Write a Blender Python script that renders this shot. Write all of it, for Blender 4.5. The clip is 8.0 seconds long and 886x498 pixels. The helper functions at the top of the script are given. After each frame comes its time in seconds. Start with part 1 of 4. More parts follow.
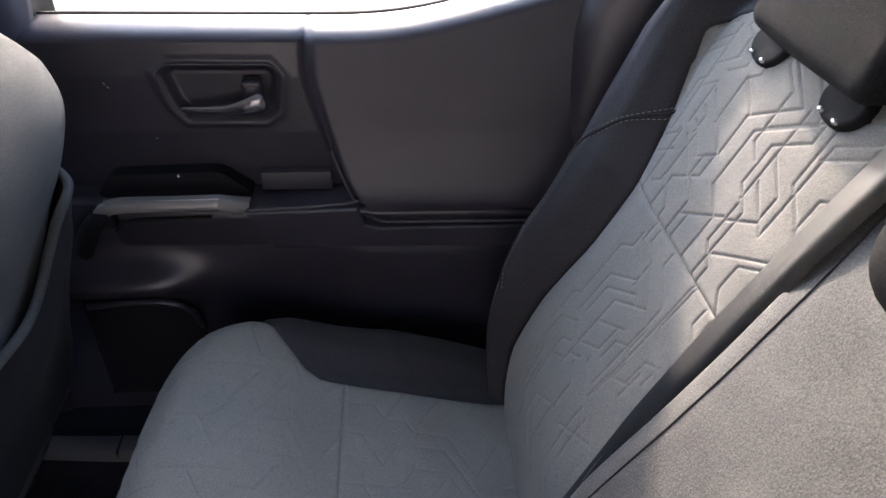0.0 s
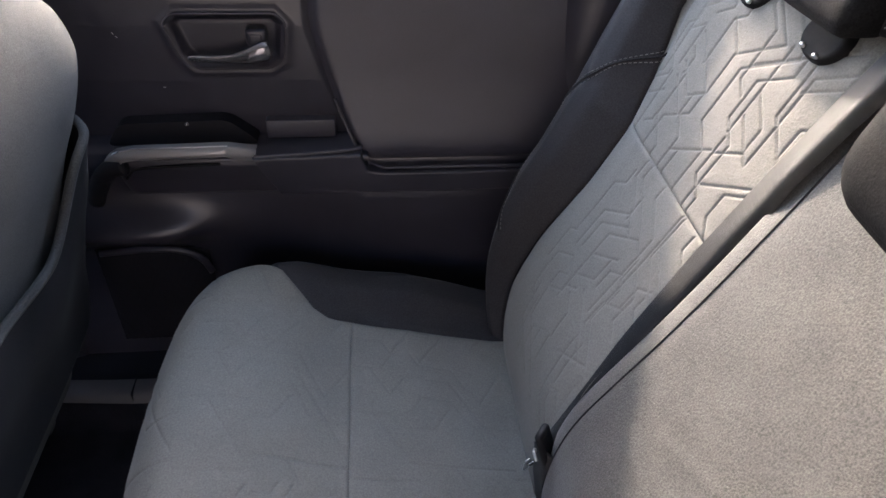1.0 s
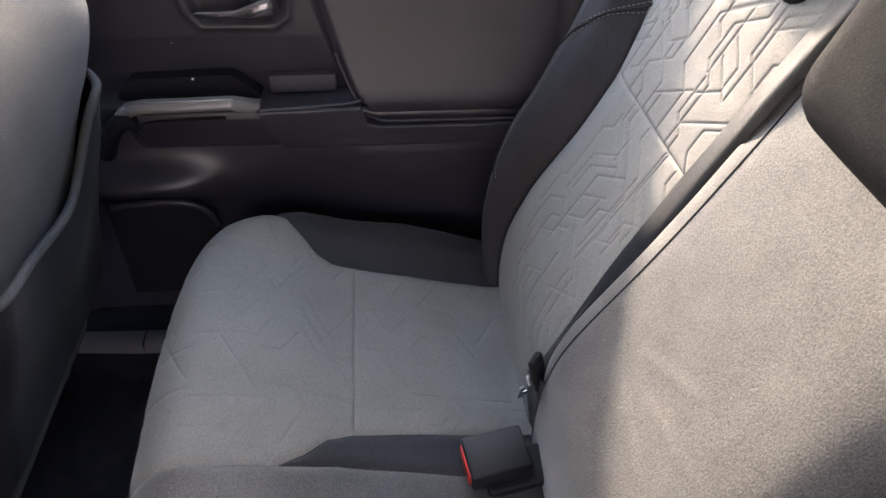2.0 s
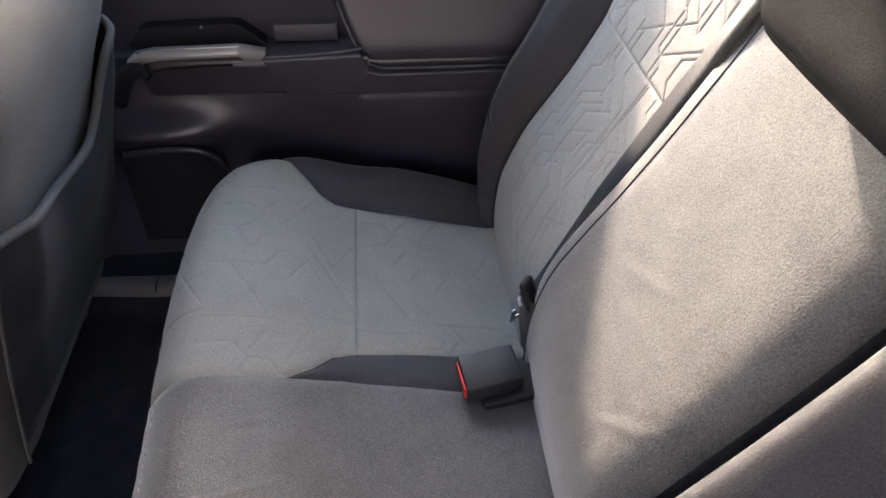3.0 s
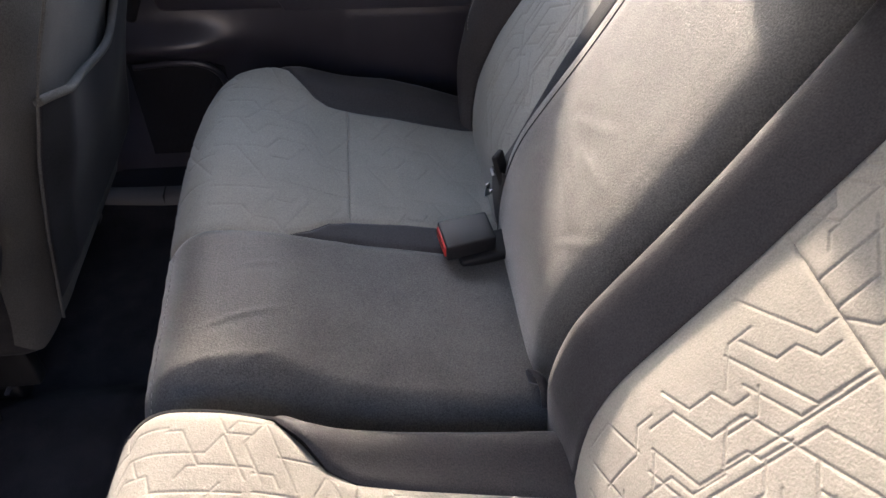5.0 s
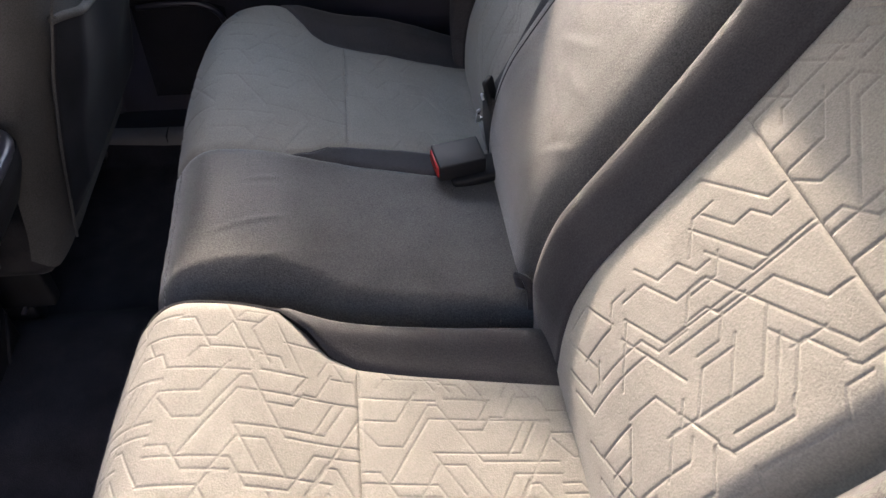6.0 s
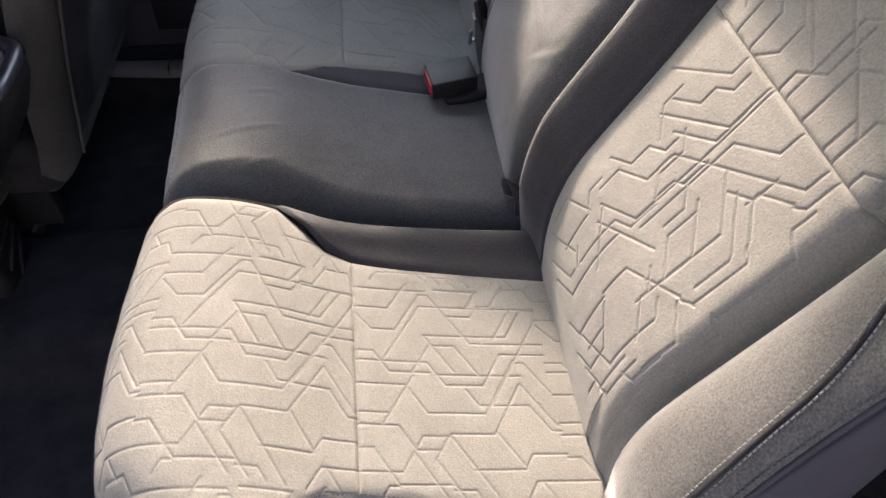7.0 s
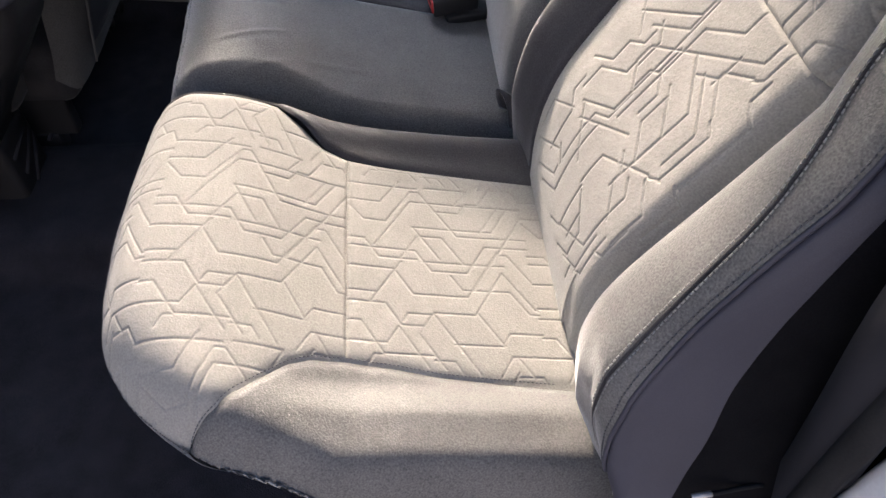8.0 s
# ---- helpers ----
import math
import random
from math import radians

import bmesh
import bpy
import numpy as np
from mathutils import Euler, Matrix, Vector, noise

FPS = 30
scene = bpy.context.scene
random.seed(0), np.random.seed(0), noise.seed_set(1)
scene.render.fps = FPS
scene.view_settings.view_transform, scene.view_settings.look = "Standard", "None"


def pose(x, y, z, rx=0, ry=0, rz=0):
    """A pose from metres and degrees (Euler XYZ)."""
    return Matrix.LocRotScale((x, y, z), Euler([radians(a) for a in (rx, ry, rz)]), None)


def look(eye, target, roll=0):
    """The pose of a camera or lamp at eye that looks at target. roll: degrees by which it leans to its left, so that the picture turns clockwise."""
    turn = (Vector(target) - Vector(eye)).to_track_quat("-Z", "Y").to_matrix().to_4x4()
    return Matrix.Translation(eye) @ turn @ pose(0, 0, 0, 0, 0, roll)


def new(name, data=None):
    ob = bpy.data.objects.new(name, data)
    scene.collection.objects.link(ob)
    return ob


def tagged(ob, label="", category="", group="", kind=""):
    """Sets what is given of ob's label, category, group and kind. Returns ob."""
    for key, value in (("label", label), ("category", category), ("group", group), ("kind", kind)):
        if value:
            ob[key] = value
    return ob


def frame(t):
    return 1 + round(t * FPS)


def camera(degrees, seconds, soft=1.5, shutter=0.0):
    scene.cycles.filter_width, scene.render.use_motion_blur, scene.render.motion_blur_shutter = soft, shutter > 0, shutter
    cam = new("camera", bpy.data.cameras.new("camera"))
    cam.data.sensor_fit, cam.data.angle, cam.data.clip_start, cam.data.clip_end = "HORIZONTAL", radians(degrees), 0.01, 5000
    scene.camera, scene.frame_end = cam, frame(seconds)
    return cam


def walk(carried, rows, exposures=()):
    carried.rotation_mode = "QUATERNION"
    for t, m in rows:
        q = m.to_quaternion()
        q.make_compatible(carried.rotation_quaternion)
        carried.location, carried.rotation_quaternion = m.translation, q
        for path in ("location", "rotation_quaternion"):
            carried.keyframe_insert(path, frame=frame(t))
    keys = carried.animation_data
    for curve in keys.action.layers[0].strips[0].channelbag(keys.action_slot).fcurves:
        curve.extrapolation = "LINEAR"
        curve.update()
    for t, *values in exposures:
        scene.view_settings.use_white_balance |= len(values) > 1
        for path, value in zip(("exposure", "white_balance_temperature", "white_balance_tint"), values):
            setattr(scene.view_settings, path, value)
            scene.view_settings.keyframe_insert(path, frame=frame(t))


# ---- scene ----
cam = camera(64.5, 8.0)
PATH = [
    (0, (0.069, 0.066, 1.07), (0.211, 1.68, -0.101), 2.1),
    (0.5, (0.055, 0.038, 1.068), (0.22, 1.625, -0.138), 2.3),
    (1, (0.047, 0.013, 1.071), (0.219, 1.564, -0.18), 2.2),
    (2.5, (0.039, -0.095, 1.058), (0.217, 1.402, -0.255), 1.9),
    (3, (0.039, -0.139, 1.054), (0.209, 1.337, -0.284), 1.6),
    (3.5, (0.037, -0.19, 1.055), (0.217, 1.281, -0.288), 1.7),
    (4, (0.032, -0.241, 1.047), (0.223, 1.222, -0.302), 1.9),
    (4.5, (0.034, -0.287, 1.036), (0.226, 1.168, -0.322), 1.8),
    (6, (0.026, -0.436, 1.006), (0.226, 0.957, -0.415), 1.9),
    (6.5, (0.029, -0.483, 0.994), (0.221, 0.88, -0.458), 1.6),
    (7, (0.033, -0.528, 0.981), (0.216, 0.801, -0.503), 1.7),
    (7.5, (0.044, -0.575, 0.973), (0.21, 0.731, -0.533), 1.9),
    (8, (0.052, -0.62, 0.96), (0.193, 0.637, -0.59), 2.3),
]

LIGHT = [(0.0, 3.0, 6350, 18), (2.5, 3.65, 6850, 18), (3.5, 3.75, 6850, 18), (4.5, 3.47, 6780, 18), (6.0, 3.1, 6730, 18), (7.0, 3.0, 6650, 17.5), (8.0, 3.1, 6450, 17)]
walk(cam, [(t, look(eye, target, roll)) for t, eye, target, roll in PATH], LIGHT)

# ---- world and sun ----
TO_SUN = Vector((-0.085, 1.0, 0.445)).normalized()
world = bpy.data.worlds.new("sky")
scene.world = world
world.use_nodes = True
wn = world.node_tree.nodes
sky = wn.new("ShaderNodeTexSky")
sky.sky_type = "NISHITA"
sky.sun_disc = False
sky.dust_density = 4.0
sky.ozone_density = 2.0
sky.sun_elevation = math.asin(TO_SUN.z)
sky.sun_rotation = math.atan2(TO_SUN.x, TO_SUN.y)
wn["Background"].inputs["Strength"].default_value = 0.085
world.node_tree.links.new(sky.outputs[0], wn["Background"].inputs["Color"])
sun = new("sun", bpy.data.lights.new("sun", "SUN"))
sun.data.energy = 1.55
sun.data.angle = radians(2.6)
sun.data.color = (1.0, 0.88, 0.70)
sun.matrix_world = look(TO_SUN * 5, (0, 0, 0))
# the sky's light in the opening of the closed door's window
window_light = new("window_light", bpy.data.lights.new("window_light", "AREA"))
window_light.data.shape = "RECTANGLE"
window_light.data.size, window_light.data.size_y = 0.80, 0.38
window_light.data.energy = 0.33
window_light.data.color = (0.32, 0.60, 1.0)
window_light.matrix_world = look((0.03, 1.09, 1.0), (0.03, 0.0, 0.85))


# ---- materials ----
def shader(name, color, rough, metal=0.0, sheen=0.0):
    m = bpy.data.materials.new(name)
    m.use_nodes = True
    b = m.node_tree.nodes["Principled BSDF"]
    b.inputs["Base Color"].default_value = (*color, 1)
    b.inputs["Roughness"].default_value = rough
    b.inputs["Metallic"].default_value = metal
    b.inputs["Sheen Weight"].default_value = sheen
    b.inputs["Sheen Roughness"].default_value = 0.35
    return m, m.node_tree.nodes, m.node_tree.links, b


def mottled(name, dark, light, rough, fine, coarse, bump=0.1, depth=0.0005, metal=0.0, sheen=0.0, spread=0.12, blotch=1.0, gloss=0.5):
    """A surface whose colour wavers between two tones at two scales, with a fine relief."""
    m, n, l, b = shader(name, dark, rough, metal, sheen)
    b.inputs["Specular IOR Level"].default_value = gloss
    co = n.new("ShaderNodeTexCoord")
    n1, n2 = n.new("ShaderNodeTexNoise"), n.new("ShaderNodeTexNoise")
    n1.inputs["Scale"].default_value, n2.inputs["Scale"].default_value = fine, coarse
    n1.inputs["Detail"].default_value, n2.inputs["Detail"].default_value = 3, 3
    for k in (n1, n2):
        l.new(co.outputs["Object"], k.inputs["Vector"])
    add = n.new("ShaderNodeMath")
    add.operation = "ADD"
    l.new(n1.outputs["Fac"], add.inputs[0])
    calm = n.new("ShaderNodeMapRange")
    calm.inputs["To Min"].default_value, calm.inputs["To Max"].default_value = 0.5 - 0.5 * blotch, 0.5 + 0.5 * blotch
    l.new(n2.outputs["Fac"], calm.inputs["Value"])
    l.new(calm.outputs[0], add.inputs[1])
    ramp = n.new("ShaderNodeMapRange")
    ramp.inputs["From Min"].default_value, ramp.inputs["From Max"].default_value = 1 - 2 * spread, 1 + 2 * spread
    l.new(add.outputs[0], ramp.inputs["Value"])
    mix = n.new("ShaderNodeMix")
    mix.data_type = "RGBA"
    mix.inputs["A"].default_value, mix.inputs["B"].default_value = (*dark, 1), (*light, 1)
    l.new(ramp.outputs[0], mix.inputs["Factor"])
    l.new(mix.outputs["Result"], b.inputs["Base Color"])
    bm = n.new("ShaderNodeBump")
    bm.inputs["Strength"].default_value, bm.inputs["Distance"].default_value = bump, depth
    height = n1.outputs["Fac"]
    l.new(height, bm.inputs["Height"])
    l.new(bm.outputs[0], b.inputs["Normal"])
    rr = n.new("ShaderNodeMapRange")
    rr.inputs["To Min"].default_value, rr.inputs["To Max"].default_value = rough - 0.06, min(1.0, rough + 0.06)
    l.new(n2.outputs["Fac"], rr.inputs["Value"])
    l.new(rr.outputs[0], b.inputs["Roughness"])
    return m


LIGHT_CLOTH = mottled("light_cloth", (0.185, 0.176, 0.158), (0.290, 0.277, 0.250), 0.85, 520, 14, 0.5, 0.0006, sheen=0.15, spread=0.14, blotch=0.35, gloss=0.12)
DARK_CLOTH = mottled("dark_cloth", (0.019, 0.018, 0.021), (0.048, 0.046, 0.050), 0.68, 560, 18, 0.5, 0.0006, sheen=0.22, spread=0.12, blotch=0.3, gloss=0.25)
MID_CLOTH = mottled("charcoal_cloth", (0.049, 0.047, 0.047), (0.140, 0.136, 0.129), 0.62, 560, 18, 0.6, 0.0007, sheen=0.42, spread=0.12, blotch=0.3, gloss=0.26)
HEAD_CLOTH = mottled("headrest_cloth", (0.009, 0.009, 0.010), (0.026, 0.026, 0.027), 0.9, 620, 18, 0.4, 0.0006, spread=0.14, blotch=0.3, gloss=0.05)
SIDE_VINYL = mottled("side_vinyl", (0.030, 0.030, 0.042), (0.042, 0.042, 0.057), 0.6, 1200, 10, 0.3, 0.0003, gloss=0.3)
PILLAR_PLASTIC = mottled("matt_plastic", (0.009, 0.009, 0.012), (0.015, 0.015, 0.020), 0.75, 1200, 12, 0.3, 0.0003, gloss=0.25)
BLACK_CLOTH = mottled("black_cloth", (0.02, 0.02, 0.022), (0.045, 0.044, 0.046), 0.9, 800, 20, 0.5, 0.0006, sheen=0.1, gloss=0.08)
SEAT_VINYL = mottled("seat_back_cloth", (0.040, 0.040, 0.040), (0.088, 0.088, 0.086), 0.8, 620, 10, 0.5, 0.0005, sheen=0.06, gloss=0.1, blotch=0.5, spread=0.14)
PLASTIC = mottled("grained_plastic", (0.027, 0.0255, 0.035), (0.042, 0.040, 0.054), 0.34, 1400, 9, 0.3, 0.0002, gloss=0.6)
PAD = mottled("padded_vinyl", (0.034, 0.033, 0.046), (0.050, 0.049, 0.066), 0.45, 1200, 7, 0.35, 0.0003, gloss=0.6)
DARK_PLASTIC = mottled("black_plastic", (0.010, 0.010, 0.011), (0.018, 0.018, 0.02), 0.55, 1200, 12, 0.3, 0.0003, gloss=0.25)
# near-black that paints the deep shade behind the side cover
GAP_BLACK = mottled("gap_black", (0.004, 0.004, 0.005), (0.008, 0.008, 0.009), 0.95, 700, 20, 0.4, 0.0005, gloss=0.03)
RUBBER = mottled("rubber_seal", (0.010, 0.010, 0.011), (0.018, 0.018, 0.019), 0.75, 500, 20, 0.2, 0.0003, gloss=0.12)
SILVER = mottled("satin_grey_trim", (0.26, 0.25, 0.25), (0.33, 0.32, 0.32), 0.36, 900, 12, 0.1, 0.0002, metal=0.4)
CHROME = mottled("dark_chrome", (0.30, 0.29, 0.31), (0.38, 0.37, 0.39), 0.22, 300, 20, 0.03, 0.0002, metal=0.9)
STEEL = mottled("bright_steel", (0.55, 0.55, 0.56), (0.66, 0.66, 0.67), 0.28, 400, 25, 0.05, 0.0002, metal=1.0)
RED = mottled("red_plastic", (0.5, 0.03, 0.03), (0.6, 0.05, 0.04), 0.4, 500, 30, 0.05, 0.0002)
WEBBING = mottled("belt_webbing", (0.016, 0.0155, 0.0155), (0.034, 0.033, 0.032), 0.7, 1500, 40, 0.6, 0.0005, sheen=0.1)
SILL_PLASTIC = mottled("grey_sill_plastic", (0.085, 0.083, 0.086), (0.12, 0.117, 0.12), 0.55, 900, 9, 0.3, 0.0004)
POCKET_CLOTH = mottled("map_pocket_cloth", (0.010, 0.0105, 0.013), (0.022, 0.023, 0.027), 0.85, 900, 10, 0.3, 0.0004, sheen=0.04, gloss=0.08)
BUCKLE_PLASTIC = mottled("buckle_plastic", (0.010, 0.010, 0.0115), (0.018, 0.018, 0.020), 0.48, 900, 14, 0.3, 0.0003, gloss=0.3)
THREAD = mottled("grey_thread", (0.17, 0.166, 0.158), (0.26, 0.25, 0.24), 0.8, 900, 60, 0.2, 0.0003)
PALE_PLASTIC = mottled("pale_plastic", (0.42, 0.42, 0.42), (0.52, 0.52, 0.52), 0.45, 600, 30, 0.1, 0.0002)
DARK_THREAD = mottled("dark_thread", (0.05, 0.05, 0.055), (0.09, 0.09, 0.095), 0.8, 900, 60, 0.2, 0.0003)
CARPET = mottled("floor_carpet", (0.010, 0.010, 0.013), (0.034, 0.033, 0.040), 0.97, 700, 25, 1.0, 0.003, sheen=0.05, spread=0.2, gloss=0.08)
HEADLINER = mottled("headliner_cloth", (0.36, 0.35, 0.34), (0.42, 0.41, 0.40), 0.95, 900, 8, 0.3, 0.0005)
PAINT = mottled("pale_body_paint", (0.62, 0.62, 0.64), (0.68, 0.68, 0.70), 0.25, 300, 6, 0.03, 0.0002)
GROUND = mottled("pale_concrete", (0.24, 0.23, 0.22), (0.36, 0.35, 0.33), 0.9, 60, 0.8, 0.5, 0.004, spread=0.2)
RENDERED = mottled("grey_render", (0.190, 0.190, 0.208), (0.270, 0.270, 0.290), 0.9, 120, 3, 0.4, 0.003)
GLASS, gn, gl, gb = shader("window_glass", (0.93, 0.95, 0.94), 0.02)
gb.inputs["Transmission Weight"].default_value = 1.0
gb.inputs["IOR"].default_value = 1.05
TINTED, tn, tl, tb = shader("tinted_glass", (0.10, 0.12, 0.12), 0.03)
tb.inputs["Transmission Weight"].default_value = 1.0
tb.inputs["IOR"].default_value = 1.2


# ---- building helpers ----
def link_mesh(name, verts, faces, material, parent=None, label="", smooth=True):
    me = bpy.data.meshes.new(name)
    me.from_pydata([tuple(map(float, v)) for v in verts], [], [tuple(map(int, f)) for f in faces])
    me.materials.append(material)
    me.polygons.foreach_set("use_smooth", [smooth] * len(me.polygons))
    me.update()
    ob = new(name, me)
    ob.parent = parent
    return tagged(ob, label)


def part(name, bm, material, parent=None, label="", smooth=True):
    me = bpy.data.meshes.new(name)
    bmesh.ops.recalc_face_normals(bm, faces=bm.faces[:])
    bm.to_mesh(me)
    bm.free()
    me.materials.append(material)
    me.polygons.foreach_set("use_smooth", [smooth] * len(me.polygons))
    ob = new(name, me)
    ob.parent = parent
    return tagged(ob, label)


def thing(name, label, category, group="", kind=""):
    return tagged(new(name), label, category, group, kind)


def quads(nu, nv, flip=False):
    i = np.arange(nu - 1)[:, None] * nv + np.arange(nv - 1)[None, :]
    q = np.stack([i, i + 1, i + nv + 1, i + nv], -1).reshape(-1, 4)
    return q[:, ::-1] if flip else q


def sheet(name, grid, material, parent=None, label="", flip=False, thick=0.0):
    """A smooth sheet through a grid of places (rows, columns, 3), with a turned-in back when thick is given."""
    nu, nv, _ = grid.shape
    verts = grid.reshape(-1, 3)
    faces = quads(nu, nv, flip)
    if thick:
        nrm = normals(grid) * (-1 if not flip else 1)
        back = (grid + nrm * thick).reshape(-1, 3)
        k = nu * nv
        rim = np.concatenate([np.arange(nv), np.arange(1, nu) * nv + nv - 1, (nu - 1) * nv + np.arange(nv - 2, -1, -1), np.arange(nu - 2, -1, -1) * nv])
        nxt = rim[1:]
        cur = rim[:-1]
        side = np.stack([cur, cur + k, nxt + k, nxt], -1)
        if flip:
            side = side[:, ::-1]
        faces = np.concatenate([faces, quads(nu, nv, not flip) + k, side])
        verts = np.concatenate([verts, back])
    return link_mesh(name, verts, faces, material, parent, label)


def normals(grid):
    n = np.cross(np.gradient(grid, axis=0), np.gradient(grid, axis=1))
    return n / np.maximum(np.linalg.norm(n, axis=-1, keepdims=True), 1e-12)


def block(bm, lo, hi, bevel=0.0, segments=2):
    """A box between two corners, with rounded edges."""
    r = bmesh.ops.create_cube(bm, size=1.0)
    lo, hi = Vector(lo), Vector(hi)
    for v in r["verts"]:
        v.co = Vector(((v.co.x + 0.5) * (hi.x - lo.x) + lo.x, (v.co.y + 0.5) * (hi.y - lo.y) + lo.y, (v.co.z + 0.5) * (hi.z - lo.z) + lo.z))
    if bevel:
        edges = list({e for v in r["verts"] for e in v.link_edges})
        bmesh.ops.bevel(bm, geom=edges, offset=bevel, segments=segments, profile=0.5, affect="EDGES")
    return bm


def boxed(lo, hi, bevel=0.0, segments=3):
    return block(bmesh.new(), lo, hi, bevel, segments)


def smooth_path(points, count, soft=0.05):
    """Even steps along a line through a few places, its corners rounded over a share of its length."""
    p = np.array(points, float)
    t = np.r_[0, np.cumsum(np.linalg.norm(np.diff(p, axis=0), axis=1))]
    tt = np.linspace(0, t[-1], 400)
    q = np.stack([np.interp(tt, t, p[:, k]) for k in range(p.shape[1])], 1)
    n = max(1, int(200 * soft))
    for _ in range(3):
        pad = np.concatenate([2 * q[:1] - q[n:0:-1], q, 2 * q[-1:] - q[-2:-n - 2:-1]])
        acc = np.cumsum(np.concatenate([np.zeros_like(q[:1]), pad]), 0)
        q = (acc[2 * n + 1:] - acc[:-2 * n - 1]) / (2 * n + 1)
    return q[np.linspace(0, 399, count).round().astype(int)]


def rounded_ring(points, radius, count=8):
    """A closed outline with its corners filleted (in a plane)."""
    out = []
    n = len(points)
    for k in range(n):
        a, b, c = (np.array(points[(k + d) % n], float) for d in (-1, 0, 1))
        u, v = (a - b) / np.linalg.norm(a - b), (c - b) / np.linalg.norm(c - b)
        r = min(radius, 0.45 * np.linalg.norm(a - b), 0.45 * np.linalg.norm(c - b))
        p, q = b + u * r, b + v * r
        for w in np.linspace(0, 1, count):
            out.append((1 - w) ** 2 * p + 2 * w * (1 - w) * b + w ** 2 * q)
    return np.array(out)


def inside(points, x, z):
    """Distance inside a convex outline (clockwise or not), negative outside."""
    c = np.mean(points, 0)
    d = np.full(np.shape(x), 1.0)
    for a, b in zip(points, points[1:] + points[:1]):
        nx, nz = b[1] - a[1], a[0] - b[0]
        k = math.hypot(nx, nz)
        e = ((x - a[0]) * nx + (z - a[1]) * nz) / k
        d = np.minimum(d, e if (c[0] - a[0]) * nx + (c[1] - a[1]) * nz > 0 else -e)
    return d


def rod(path, radius, sides=8, flat=(1.0, 1.0), up=(0, 0, 1)):
    """Vertices and faces of a rod along a path; flat scales its two widths."""
    p = np.array(path, float)
    tan = np.gradient(p, axis=0)
    tan /= np.linalg.norm(tan, axis=1, keepdims=True)
    side = np.cross(tan, np.array(up, float))
    side /= np.maximum(np.linalg.norm(side, axis=1, keepdims=True), 1e-9)
    top = np.cross(side, tan)
    a = np.linspace(0, 2 * math.pi, sides, endpoint=False)
    ring = (np.cos(a)[None, :, None] * side[:, None] * flat[0] + np.sin(a)[None, :, None] * top[:, None] * flat[1]) * radius
    v = (p[:, None] + ring).reshape(-1, 3)
    f = []
    for i in range(len(p) - 1):
        for j in range(sides):
            k = (j + 1) % sides
            f.append((i * sides + j, i * sides + k, (i + 1) * sides + k, (i + 1) * sides + j))
    f += [tuple(range(sides - 1, -1, -1)), tuple((len(p) - 1) * sides + j for j in range(sides))]
    return v, f


def rod_part(name, path, radius, material, parent=None, label="", sides=8, flat=(1.0, 1.0), up=(0, 0, 1)):
    v, f = rod(path, radius, sides, flat, up)
    return link_mesh(name, v, f, material, parent, label)


def ribbon(path, across, width, thick):
    """A strap along a path; across gives its sideways direction at each step."""
    p = np.array(path, float)
    a = np.array(across, float)
    a /= np.linalg.norm(a, axis=1, keepdims=True)
    tan = np.gradient(p, axis=0)
    nrm = np.cross(tan, a)
    nrm /= np.linalg.norm(nrm, axis=1, keepdims=True)
    prof = [(-0.5, -0.5), (-0.46, 0.5), (0.46, 0.5), (0.5, -0.5)]
    v = np.stack([p + a * width * u + nrm * thick * w for u, w in prof], 1).reshape(-1, 3)
    f = [(i * 4 + j, i * 4 + (j + 1) % 4, i * 4 + 4 + (j + 1) % 4, i * 4 + 4 + j) for i in range(len(p) - 1) for j in range(4)]
    return v, f + [(3, 2, 1, 0), tuple((len(p) - 1) * 4 + j for j in range(4))]


def stitches(name, path, material, parent, length=0.0045, gap=0.003, radius=0.0006):
    """A row of short threads along a path."""
    p = np.array(path, float)
    t = np.r_[0, np.cumsum(np.linalg.norm(np.diff(p, axis=0), axis=1))]
    verts, faces = [], []
    for s in np.arange(0, t[-1] - length, length + gap):
        at = np.array([[np.interp(q, t, p[:, k]) for k in range(3)] for q in (s, s + length / 2, s + length)])
        v, f = rod(at, radius, 5, up=(0.3, 0.2, 1))
        faces += [tuple(k + len(verts) for k in g) for g in f]
        verts += [tuple(q) for q in v]
    return link_mesh(name, verts, faces, material, parent)


# The quilting of the light cloth: each line starts at a place and goes along the cloth (r) or slantwise (u, d), in millimetres.
QUILT = """8 4 r77|8 32 r32 u23|5 40 d14 r27 u32 r10 d43 r91|32 101 u45 r154|106 43 r31 u10 r16 u19|97 4 r50|133 31 u16|78 70 r97 u24 r28
78 70 d30|85 84 r27 d24|62 118 u22|5 92 r15 d16 r44|5 104 r74 d18 r42 u25 r66|87 122 r96|160 75 u25|146 160 u70|3 133 r52 u7|182 2 r26 d10 r11
26 181 u28 d20 r63 u41|119 141 d12 r55 d19 r25|2 167 r30|2 181 r40 d17 r26 u11 r47 u37 d32 r15|145 191 d26|116 232 r53 u10 r53|96 195 d45
78 220 u15|78 220 d26|1 231 r42 u13 d30|1 206 r14 d24 r55 d7|21 259 u8 r9|93 252 r21 d8|61 204 u6 r27|164 269 u14 r42 d12|184 248 d15|179 108 r10 d24 r18"""


